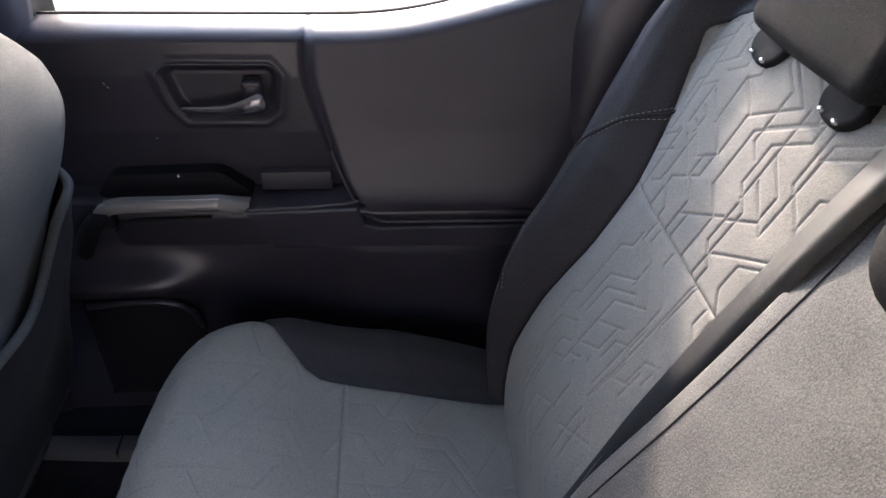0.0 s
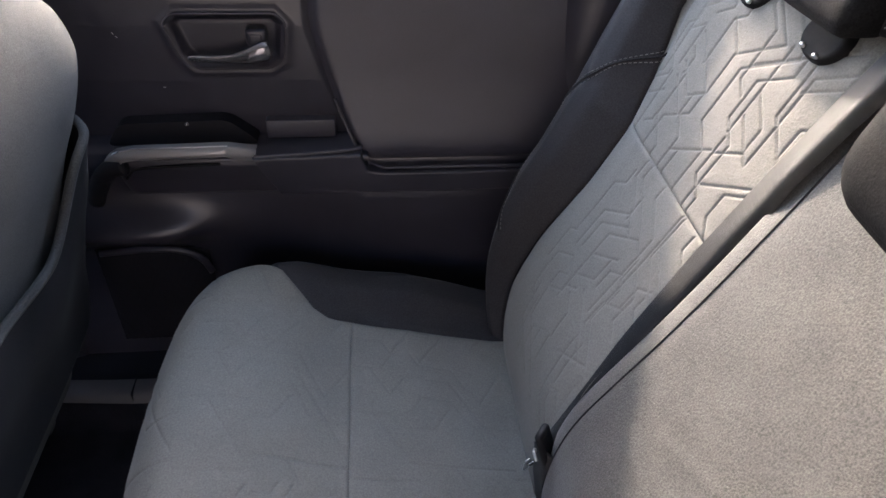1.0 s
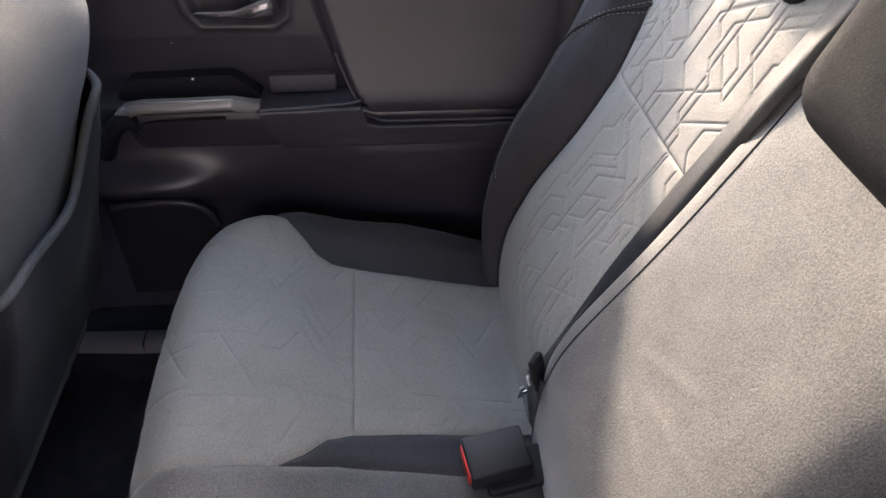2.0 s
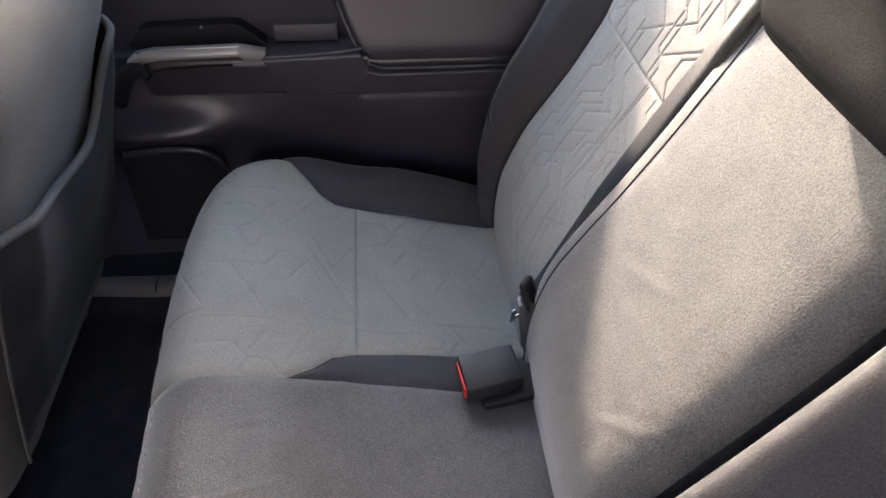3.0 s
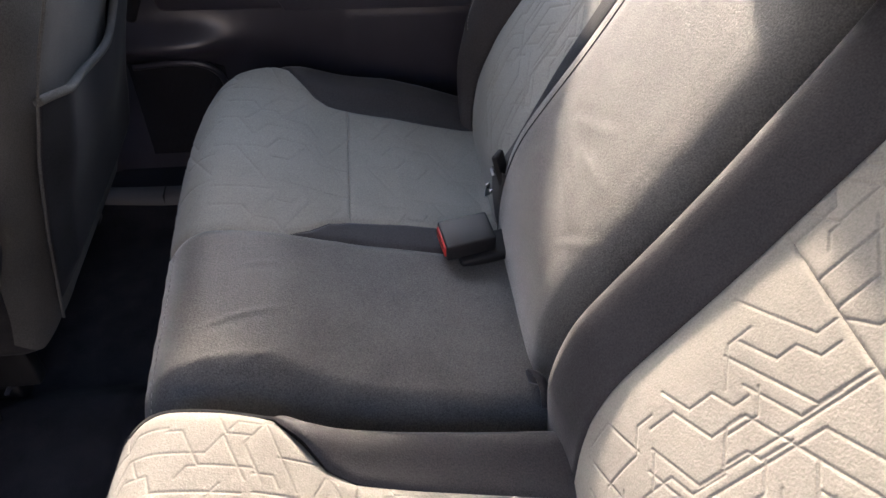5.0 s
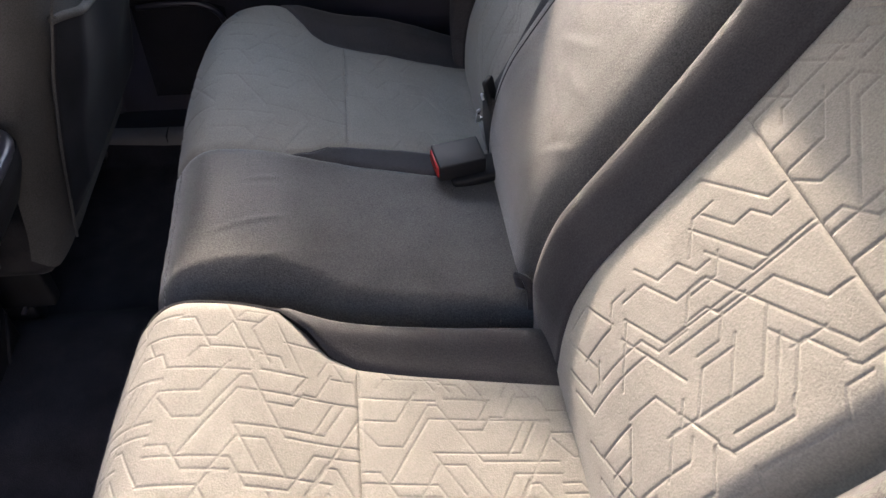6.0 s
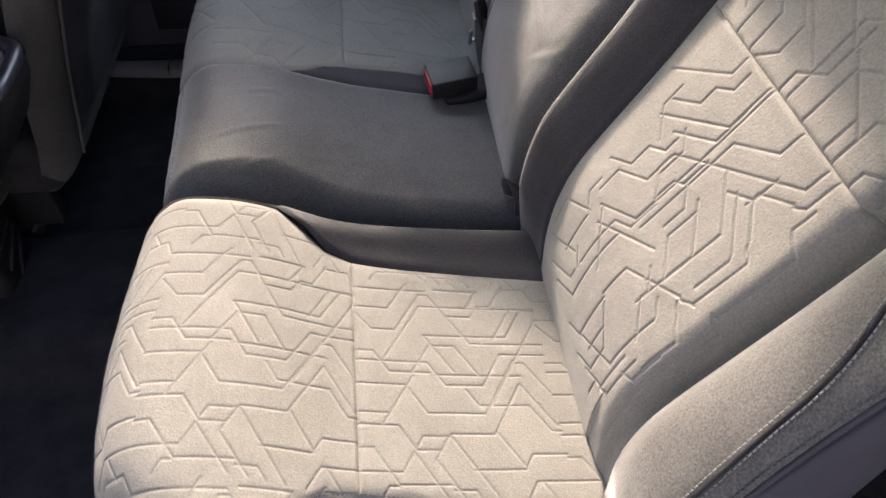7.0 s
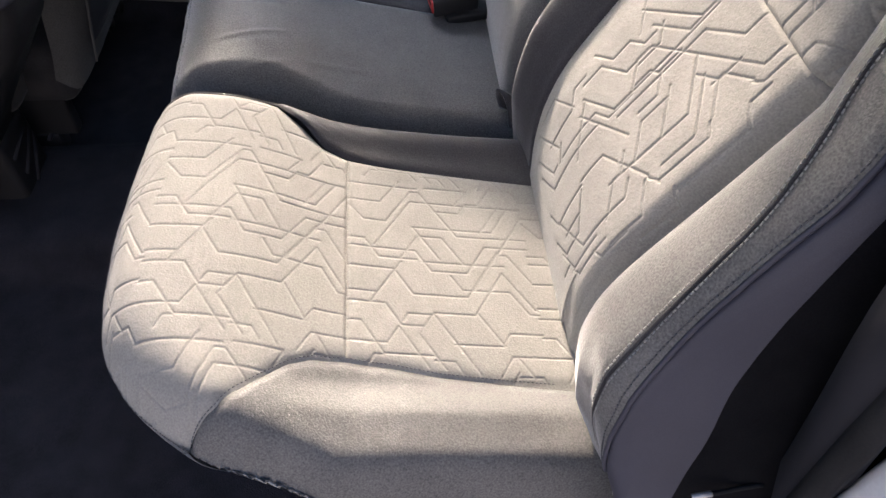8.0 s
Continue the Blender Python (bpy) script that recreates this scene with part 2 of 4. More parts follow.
BACK_QUILT = """376 -34 d45 r18|363 1 d21 r19 d12 r18|346 4 d49 r45|333 29 u20 r25|274 84 r167|277 96 r114 d27 r22|349 35 d30 r36|275 -7 d19 r26 d13 r16
249 15 r29 d25 r36 d80 r20|243 32 d32 r27 u18 r15|303 81 r24 d7 r30|231 47 d50|209 92 u35|195 -25 d31|155 -26 r40|165 25 r56 u14 r20
185 62 r67 d14 r35|141 -20 d40|176 62 u12|122 6 d33 r14|120 33 d28 r105|120 94 d18 r66|278 162 r67 u30|278 162 u22 r35|375 158 r13 d25 r29
297 201 r57 u27|263 149 d34|306 189 r37 u30|366 134 d16 r24|309 222 r76 u12 r20|243 160 r70 u27|300 115 r25 u13
229 191 u20 r10 u12|138 119 d42 r76 u10|130 158 d22 r56|120 134 d20 r38 u24|222 218 r44 u20|121 181 r23 d15 r60|196 205 d9 r40|250 232 r48 u9|150 148 r40|318 62 r30 u12|205 120 r40 d14"""


def quilt_lines(plan, every=1, length=None):
    lines = []
    for text in plan.replace("\n", "|").split("|")[::every]:
        x, v, *moves = text.split()
        x, v = float(x), float(v)
        for m in moves:
            n = float(m[1:])
            x2, v2 = x + n, v + {"r": 0.03, "u": -1.6, "d": 1.6}[m[0]] * n
            lines.append((x, v, x2, v2))
            x, v = x2, v2
    lines = np.array(lines)
    if length:
        lines[:, 0] = np.where(lines[:, 0] < 10, 0, lines[:, 0])
        lines[:, 2] = np.minimum(lines[:, 2], length)
        lines = lines[lines[:, 0] < length - 2]
    return lines / 1000


LINES, SPARSE, BACK_LINES = quilt_lines(QUILT, 1, 215), quilt_lines(QUILT, 3, 215), quilt_lines(BACK_QUILT)
REPEAT_X, REPEAT_V, SHIFT_V = 0.215, 0.268, 0.017


def quilting(x, v, depth, width, pattern=LINES, repeats=True):
    """The depth of the quilted lines at places on the cloth."""
    best = np.full(x.shape, 1.0)
    for a, b, c, d in pattern:
        for k, m in ((k, m) for k in (-1, 0, 1) for m in (-2, -1, 0, 1) if repeats or (k, m) == (0, 0)):
            p = np.array((a + m * REPEAT_X, b + k * REPEAT_V + m * SHIFT_V))
            q = p + (c - a, d - b)
            if max(p[1], q[1]) < v.min() - 0.02 or min(p[1], q[1]) > v.max() + 0.02 or q[0] < x.min() - 0.02 or p[0] > x.max() + 0.02:
                continue
            e = q - p
            t = np.clip(((x - p[0]) * e[0] + (v - p[1]) * e[1]) / (e @ e), 0, 1)
            best = np.minimum(best, np.hypot(x - p[0] - t * e[0], v - p[1] - t * e[1]))
    return -depth * np.exp(-((best / width) ** 2)) + 0.5 * depth * np.sqrt(np.clip(best / 0.012, 0, 1))


def curve(knots):
    xs, ys = zip(*knots)
    return lambda t: np.interp(t, xs, ys)


def eased(knots, soft=0.012):
    """As curve, with the corners rounded off."""
    f = curve(knots)
    return lambda t: sum(f(np.asarray(t, float) + soft * k) for k in (-1.0, -0.5, 0.0, 0.5, 1.0)) / 5


# ---- setting ----
SEAT_Y = 0.245  # the middle of the bench
bm = bmesh.new()
block(bm, (-300, -300, -0.75), (300, 300, -0.55))
tagged(part("ground", bm, GROUND, smooth=False), "pale concrete ground outside the truck", "ground", kind="structure")

# floor: a low tub with a raised sill along the far door
gx, gy = np.meshgrid(np.linspace(-1.3, 0.62, 100), np.linspace(-0.46, 0.94, 80), indexing="ij")
gz = 0.05 + 0.05 * np.exp(-(((gy - SEAT_Y) / 0.145) ** 8)) * (gx < -0.34) + 0.004 * np.sin(gx * 9) * np.cos(gy * 7) + 0.034 * np.clip((gy - 0.815) / 0.03, 0, 1)
tagged(sheet("floor", np.stack([gx, gy, gz], -1), CARPET), "black looped carpet on the cab floor", "floor", kind="structure")


def wall(name, boxes, material, label):
    bm = bmesh.new()
    for lo, hi in boxes:
        block(bm, lo, hi, 0.008, 1)
    return tagged(part(name, bm, material, smooth=False), label, "wall", kind="structure")


FAR_Y, NEAR_Y = 1.0, -0.47
wall("wall_far", [((-1.7, FAR_Y + 0.04, -0.2), (0.62, FAR_Y + 0.12, 0.735)), ((-0.56, FAR_Y + 0.02, 0.735), (-0.398, FAR_Y + 0.1, 1.25)), ((0.47, FAR_Y + 0.02, 0.735), (0.62, FAR_Y + 0.1, 0.93)), ((0.40, FAR_Y + 0.02, 0.93), (0.62, FAR_Y + 0.1, 1.25)), ((-1.7, FAR_Y - 0.06, 1.25), (0.62, FAR_Y + 0.1, 1.28))], DARK_PLASTIC, "dark trim of the cab side round the windows")
wall("wall_near", [((-1.7, NEAR_Y - 0.08, -0.2), (-0.74, NEAR_Y, 0.735)), ((-0.80, NEAR_Y - 0.08, 0.735), (-0.70, NEAR_Y, 1.2)), ((0.46, NEAR_Y - 0.08, -0.2), (0.62, NEAR_Y, 1.2)), ((-1.7, NEAR_Y - 0.08, 1.2), (0.62, NEAR_Y + 0.05, 1.28)), ((-0.74, NEAR_Y - 0.08, -0.2), (0.46, NEAR_Y + 0.03, 0.04))], DARK_PLASTIC, "dark trim of the cab side with the open doorway")
wall("wall_rear", [((0.62, NEAR_Y - 0.08, -0.2), (0.70, FAR_Y + 0.12, 0.86)), ((0.62, NEAR_Y - 0.08, 0.86), (0.70, -0.2, 1.2)), ((0.62, 0.7, 0.86), (0.70, FAR_Y + 0.12, 1.2)), ((0.62, NEAR_Y - 0.08, 1.2), (0.70, FAR_Y + 0.12, 1.28))], DARK_PLASTIC, "dark rear wall of the cab behind the seat")
# unseen rear pane, its dark tint added to hold back light from behind
window_rear = tagged(new("window_2"), "unseen rear window of the cab, dark tint added to dim light", "window", kind="structure")
part("pane", boxed((0.655, -0.2, 0.86), (0.661, 0.7, 1.2)), TINTED, window_rear, smooth=False)
wall("wall_front", [((-1.78, NEAR_Y - 0.08, -0.2), (-1.7, FAR_Y + 0.12, 0.72))], DARK_PLASTIC, "dark front bulkhead of the cab")
bm = bmesh.new()
block(bm, (-1.45, NEAR_Y - 0.06, 1.28), (0.70, FAR_Y + 0.1, 1.34), 0.01, 1)
tagged(part("ceiling", bm, HEADLINER, smooth=False), "pale grey cloth headliner of the cab roof", "ceiling", kind="structure")
# unseen wall, added to block low sky light and bounce a little inside
wall("wall_outside", [((-9, -3.4, -0.55), (8, -3.2, 2.2))], RENDERED, "added unseen grey wall that tempers the light at the doorway")
bm = bmesh.new()
block(bm, (0.374, -0.56, -0.1), (0.62, -0.452, 1.2), 0.012, 3)
block(bm, (-0.74, -0.58, -0.15), (0.62, -0.445, 0.035), 0.02, 3)
tagged(part("body_jamb", bm, PAINT), "pale painted metal jamb of the open doorway", "door jamb", kind="structure")


# ---- rear seat cushions ----
CREASE_X = 0.262
plan_near = eased([(-0.10, -0.238), (0.02, -0.239), (0.13, -0.245), (0.25, -0.254), (0.34, -0.257), (0.42, -0.251), (0.47, -0.242), (0.50, -0.231), (0.543, -0.202), (0.57, -0.172), (0.596, -0.135), (0.615, -0.09), (0.63, -0.02)], 0.01)
plan_far = eased([(-0.10, -0.238), (0.02, -0.239), (0.13, -0.245), (0.25, -0.252), (0.34, -0.254), (0.42, -0.252), (0.50, -0.246), (0.545, -0.236), (0.585, -0.215), (0.612, -0.18), (0.632, -0.13), (0.645, -0.05)], 0.01)


def front_x(w, side):
    return plan_far(w) if side > 0 else plan_near(w)


top_z = eased([(-0.40, 0.402), (-0.18, 0.402), (-0.13, 0.396), (-0.08, 0.379), (-0.035, 0.354), (0.0, 0.341), (0.06, 0.328), (0.14, 0.315), (0.24, 0.303), (0.34, 0.295)], 0.02)
inner_edge = [(-0.27, 0.138), (-0.14, 0.143), (-0.085, 0.147), (-0.055, 0.170), (-0.03, 0.197), (0.0, 0.209), (0.05, 0.214), (0.12, 0.219), (0.262, 0.232)]
outer_far = [(-0.140, 0.636), (-0.125, 0.612), (-0.101, 0.580), (-0.071, 0.541), (-0.053, 0.521), (-0.033, 0.510), (0.0, 0.511), (0.05, 0.509), (0.094, 0.508), (0.262, 0.513)]
outer_near = [(-0.155, 0.606), (-0.139, 0.590), (-0.112, 0.566), (-0.090, 0.546), (-0.071, 0.529), (-0.053, 0.513), (-0.033, 0.504), (0.0, 0.502), (0.05, 0.507), (0.094, 0.515), (0.262, 0.532)]
HEM_W = 0.64


def row_of(x, w, side):
    """The row (0 front, 0.5 cross seam, 1 rear) at which a column w passes x."""
    f = front_x(w, side)
    return np.where(x < 0, 0.5 * (x - f) / (-f), 0.5 + 0.5 * x / CREASE_X)


def edge_rows(knots, side):
    k = np.array([(float(row_of(x, w, side)), w) for x, w in knots])
    return lambda u: np.interp(u, k[:, 0], k[:, 1])


def plan_x(u, w, side):
    f = front_x(w, side)
    return np.where(u < 0.5, f * (1 - 2 * u), CREASE_X * (2 * u - 1))


def bolster(x, w):
    """Height of the raised sides over the plain cushion."""
    side = np.clip((w - 0.52) / 0.05, 0, 1)
    side = side * side * (3 - 2 * side)
    along = np.interp(x, [-0.12, 0.0, 0.06, 0.14, 0.24], [0.0, 0.016, 0.022, 0.022, 0.012])
    return side * along


OUTLINE = {k: np.array([(float(front_x(w, k)), w) for w in np.linspace(-0.12, HEM_W, 240)] + [(x, HEM_W) for x in np.linspace(-0.10, 0.3, 80)]) for k in (1, -1)}


def edge_drop(x, w, side):
    """How far the rounded hem falls below the top."""
    d = np.full(x.shape, 1.0)
    for a, b in OUTLINE[side]:
        d = np.minimum(d, (x - a) ** 2 + (w - b) ** 2)
    d = np.sqrt(d)
    q = np.clip(1 - d / np.interp(x, [-0.15, -0.04], [0.075, 0.045]), 0, 1)
    return 0.052 * q ** 2.6


def cushion_grid(rows, cols_lo, cols_hi, n_cols, side, extra=None):
    """Places of a strip of cushion between two edges given by rows. side: +1 towards the far door, -1 towards the open doorway."""
    u = rows[:, None] + np.zeros(n_cols)[None, :]
    v = np.linspace(0, 1, n_cols)[None, :] + np.zeros(len(rows))[:, None]
    w = cols_lo(u) * (1 - v) + cols_hi(u) * v
    x = plan_x(u, w, side)
    z = top_z(x) + bolster(x, w) - edge_drop(x, w, side)
    if side > 0:
        z = z - 0.017 * np.clip((x - 0.08) / 0.13, 0, 1) * np.clip((w - 0.15) / 0.1, 0, 1)
    grid = np.stack([x, SEAT_Y + side * w, z], -1)
    if extra is not None:
        grid[..., 2] += extra(x, w)
    return grid, u, v, w


def seam_dip(u, v, grid, edges, depth=0.007, width=0.007):
    """The sewn-in dips along the edges of a panel."""
    d = np.full(u.shape, 1.0)
    along = np.linalg.norm(np.diff(grid, axis=1), axis=-1).sum(1)[:, None] * np.ones_like(v)
    if "lo" in edges:
        d = np.minimum(d, v * along)
    if "hi" in edges:
        d = np.minimum(d, (1 - v) * along)
    tall = np.linalg.norm(np.diff(grid, axis=0), axis=-1)
    run = np.concatenate([np.zeros((1, grid.shape[1])), np.cumsum(tall, 0)], 0)
    cross = np.full(u.shape, 1.0)
    if "start" in edges:
        cross = np.minimum(cross, run)
    if "end" in edges:
        cross = np.minimum(cross, run[-1:] - run)
    return -np.maximum(depth * np.exp(-((d / width) ** 1.3)), 0.0026 * np.exp(-((cross / 0.0024) ** 1.3))), run


INNER = {k: edge_rows(inner_edge, k) for k in (1, -1)}
OUTER = {1: edge_rows(outer_far, 1), -1: edge_rows(outer_near, -1)}
hem_w = lambda u: np.interp(u, [0, 0.02, 1], [0.634, HEM_W, HEM_W])


def skirt(name, top_row, drop, material, parent, inward=0.06, label=""):
    """The upright lower face under a hem."""
    levels = np.linspace(0, 1, 8)
    mid = np.array([0.16, SEAT_Y, 0])
    toward = mid[None, :] - top_row
    toward[:, 1] *= 0.35
    toward[:, 2] = 0
    toward /= np.linalg.norm(toward, axis=1, keepdims=True)
    g = np.stack([top_row + toward * inward * (q ** 1.5) + np.array([0, 0, -drop * q]) + toward * (-0.004 * math.sin(q * math.pi)) for q in levels], 0)
    return sheet(name, g, material, parent, label)


def side_cushion(parent, side, step):
    """One outer seat: two quilted panels, an inner and an outer bolster, hem faces and seams."""
    flip = side < 0
    inner_w, outer_w = INNER[side], OUTER[side]
    for name, r0, r1, length in (("front_panel", 0.0, 0.5, 0.30), ("rear_panel", 0.5, 1.0, 0.262)):
        rows = np.linspace(r0, r1, int(length / step))
        if r0 == 0.0:
            rows = 0.5 * (rows / 0.5) ** 1.25
        grid, u, v, w = cushion_grid(rows, inner_w, outer_w, int(0.34 / step), side)
        dip, run = seam_dip(u, v, grid, ("lo", "hi", "end") if r0 == 0.0 else ("lo", "hi", "start"), 0.004)
        back = run[-1:] - run
        along = -back if r0 == 0.0 else run
        across = w - SEAT_Y
        h = quilting(along, across, 0.00065 if side < 0 else 0.0012, 0.0013, LINES if side < 0 else SPARSE) * np.clip(-dip * -200 + 1.2, 0.2, 1)
        n = normals(grid)
        n *= np.sign(n[..., 2:3].mean())
        sheet(name, grid + n * (h + dip)[..., None], LIGHT_CLOTH, parent, "light grey quilted cloth panel", flip)
        if r0 == 0.0:
            hem = grid[3].copy()
            hem[:, 2] += 0.0006
            stitches("hem_stitching", hem, DARK_THREAD, parent, 0.0026, 0.0018, 0.0005)
            skirt("front_face", grid[0], 0.14, DARK_CLOTH, parent, label="dark charcoal cloth front face")
    rows = np.linspace(0, 1, 110)
    grid, u, v, w = cushion_grid(rows, outer_w, hem_w, 44, side)
    # sun and shade put into colour: lighter near bolster, darker far one
    bolster_tone = MID_CLOTH if side < 0 else DARK_CLOTH
    dip, run = seam_dip(u, v, grid, ("lo",), 0.004)
    n = normals(grid)
    n *= np.sign(n[..., 2:3].mean())
    sheet("outer_bolster", grid + n * dip[..., None], bolster_tone, parent, "dark charcoal cloth bolster", flip)
    skirt("outer_face", grid[:, -1], 0.12, bolster_tone, parent)
    lane = grid[2:100, 0].copy()
    lane[:, 1] -= side * 0.0035
    lane[:, 2] -= 0.0005
    stitches("stitching", lane, DARK_THREAD, parent, 0.0026, 0.0018, 0.0005)
    return grid


def near_inner(x, w):
    """The inner bolster of the single seat: a low ridge that rolls down into the gap."""
    edge = np.interp(x, [-0.27, -0.14, -0.085, -0.055, -0.03], [0.138, 0.142, 0.146, 0.153, 0.155])
    q = np.clip((edge - w) / 0.03, 0, 1)
    return 0.010 * np.exp(-(((w - 0.165) / 0.025) ** 2)) * np.clip((x + 0.1) / 0.05, 0, 1) - 0.05 * q ** 2


cushion_far = thing("double_seat", "grey quilted and charcoal cloth double rear seat beside the closed door", "car seat", "rear seats")
side_cushion(cushion_far, +1, 0.0014)
cushion_near = thing("single_seat", "sunlit light grey quilted single rear seat with charcoal bolsters", "car seat", "rear seats")
side_cushion(cushion_near, -1, 0.00075)

# single seat, inner bolster and its wall
rows = np.linspace(0, 1, 120)
lo = lambda u: np.minimum(INNER[-1](u) - 0.003, np.interp(u, [0.3, 0.40], [0.150, 0.128]))
grid, u, v, w = cushion_grid(rows, lo, INNER[-1], 26, -1, near_inner)
dip, run = seam_dip(u, v, grid, ("hi",), 0.004)
grid[..., 2] += dip
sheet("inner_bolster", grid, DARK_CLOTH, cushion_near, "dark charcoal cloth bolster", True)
skirt("inner_face", grid[:, 0] * np.array([1, 1, 1.0]), 0.14, DARK_CLOTH, cushion_near, 0.0)

# double seat, strip beside the quilted panels and the plain middle place
MID_FAR, MID_NEAR = 0.155, -0.122


def middle_shape(x, w):
    hump = 0.006 * np.exp(-(((x + 0.05) / 0.10) ** 2)) * np.exp(-(((w - 0.02) / 0.08) ** 2))
    start = -0.078 + 0.020 * np.exp(-(((x + 0.095) / 0.08) ** 2))
    q = np.clip((start - w) / 0.07, 0, 1.4)
    soft = np.clip((0.03 - w) / 0.15, 0, 1)
    return hump - 0.050 * q ** 1.5 - 0.014 * soft ** 2


mid_edge = edge_rows([(-0.27, 0.138), (-0.14, 0.143), (-0.078, 0.150), (-0.02, 0.163), (0.06, 0.163), (0.262, 0.150)], 1)
grid, u, v, w = cushion_grid(np.linspace(0.30, 1, 90), mid_edge, INNER[1], 22, +1)
dip, run = seam_dip(u, v, grid, ("hi", "lo"), 0.004, 0.005)
grid[..., 2] += dip
sheet("inner_bolster", grid, DARK_CLOTH, cushion_far, "dark charcoal cloth strip")
lo = lambda u: np.full_like(u, MID_NEAR)
grid, u, v, w = cushion_grid(np.linspace(0, 1, 130), lo, mid_edge, 90, +1, middle_shape)
dip, run = seam_dip(u, v, grid, ("hi",), 0.004, 0.006)
grid[..., 2] += dip
wx, wy = grid[..., 0], grid[..., 1]
wrinkle = np.zeros_like(wx)
for x0, y0, x1, y1, h in ((-0.18, 0.212, -0.08, 0.254, 0.0008), (-0.18, 0.140, -0.07, 0.200, 0.0010), (-0.14, 0.314, -0.09, 0.330, 0.0006), (-0.06, 0.207, 0.04, 0.220, 0.0006)):
    along = np.clip((wx - x0) / (x1 - x0), -0.5, 1.5)
    off = wy - (y0 + (y1 - y0) * along + 0.012 * (along - along ** 2))
    fade = np.exp(-(((along - 0.5) / 0.45) ** 4))
    wrinkle += h * fade * (np.exp(-((off / 0.004) ** 2)) - 0.5 * np.exp(-(((off + 0.009) / 0.006) ** 2)))
grid[..., 2] += wrinkle
sheet("middle_panel", grid, MID_CLOTH, cushion_far, "plain charcoal cloth middle place")
skirt("middle_front_face", grid[0], 0.12, MID_CLOTH, cushion_far)
# side face blackened: the shade between the cushions is put into colour
skirt("middle_side_face", grid[:, 0], 0.12, BLACK_CLOTH, cushion_far, 0.0)
lane = grid[3, 6:-2:1].copy()
lane[:, 2] += 0.001
stitches("stitching", lane, THREAD, cushion_far, 0.005, 0.004, 0.0007)

# ---- rear seat backrests ----
back_x = eased([(0.15, 0.245), (0.28, 0.238), (0.36, 0.237), (0.41, 0.244), (0.46, 0.258), (0.50, 0.279), (0.58, 0.325), (0.65, 0.362), (0.75, 0.410), (0.85, 0.455), (0.95, 0.50), (1.1, 0.56)], 0.02)
BACK_TOP = 0.875


def back_grid(z, cols_lo, cols_hi, n_cols, bulge):
    """Places of a strip of backrest; bulge(z, y) is how far it stands forward."""
    zz = z[:, None] + np.zeros(n_cols)[None, :]
    v = np.linspace(0, 1, n_cols)[None, :] + np.zeros(len(z))[:, None]
    y = cols_lo(zz) * (1 - v) + cols_hi(zz) * v
    f = bulge(zz, y)
    x = back_x(zz) - 0.9 * f
    q = np.clip((zz - (BACK_TOP - 0.05)) / 0.05, 0, 1)
    x = x + 0.06 * (1 - np.sqrt(np.clip(1 - q ** 2, 0, 1)))
    return np.stack([x, y, zz + 0.35 * f], -1), zz, v, y


def back_panel(name, z, lo, hi, cols, bulge, material, parent, label="", seams=("lo", "hi"), quilt=None, depth=0.004, flip=False, width=0.004):
    grid, zz, v, y = back_grid(z, lo, hi, cols, bulge)
    dip, run = seam_dip(zz, v, grid, seams, depth, width)
    n = normals(grid)
    n *= -np.sign(n[..., 0:1].mean())
    h = dip
    if quilt:
        h = h + quilting(run + quilt[1], quilt[2](y), quilt[0], 0.0014, *quilt[3:]) * np.where(y > 0.4, np.clip((y - 0.513) / 0.012, 0, 1), 1) * np.clip(1.15 + dip / depth, 0.1, 1)
    grid = grid + n * h[..., None]
    sheet(name, grid, material, parent, label, flip)
    return grid


shift = lambda f, d: (lambda t: f(t) + d)
const = lambda c: (lambda t: np.full_like(np.asarray(t, float), c))


wing_taper = eased([(0.2, 0.075), (0.28, 0.05), (0.38, 0.034), (0.44, 0.016), (0.50, 0.002), (0.56, 0.0), (0.9, 0.0)], 0.02)
wing_step = eased([(0.2, 0.0), (0.46, 0.0), (0.54, 0.007), (0.62, 0.015), (0.68, 0.022), (0.80, 0.068), (0.9, 0.07)], 0.02)


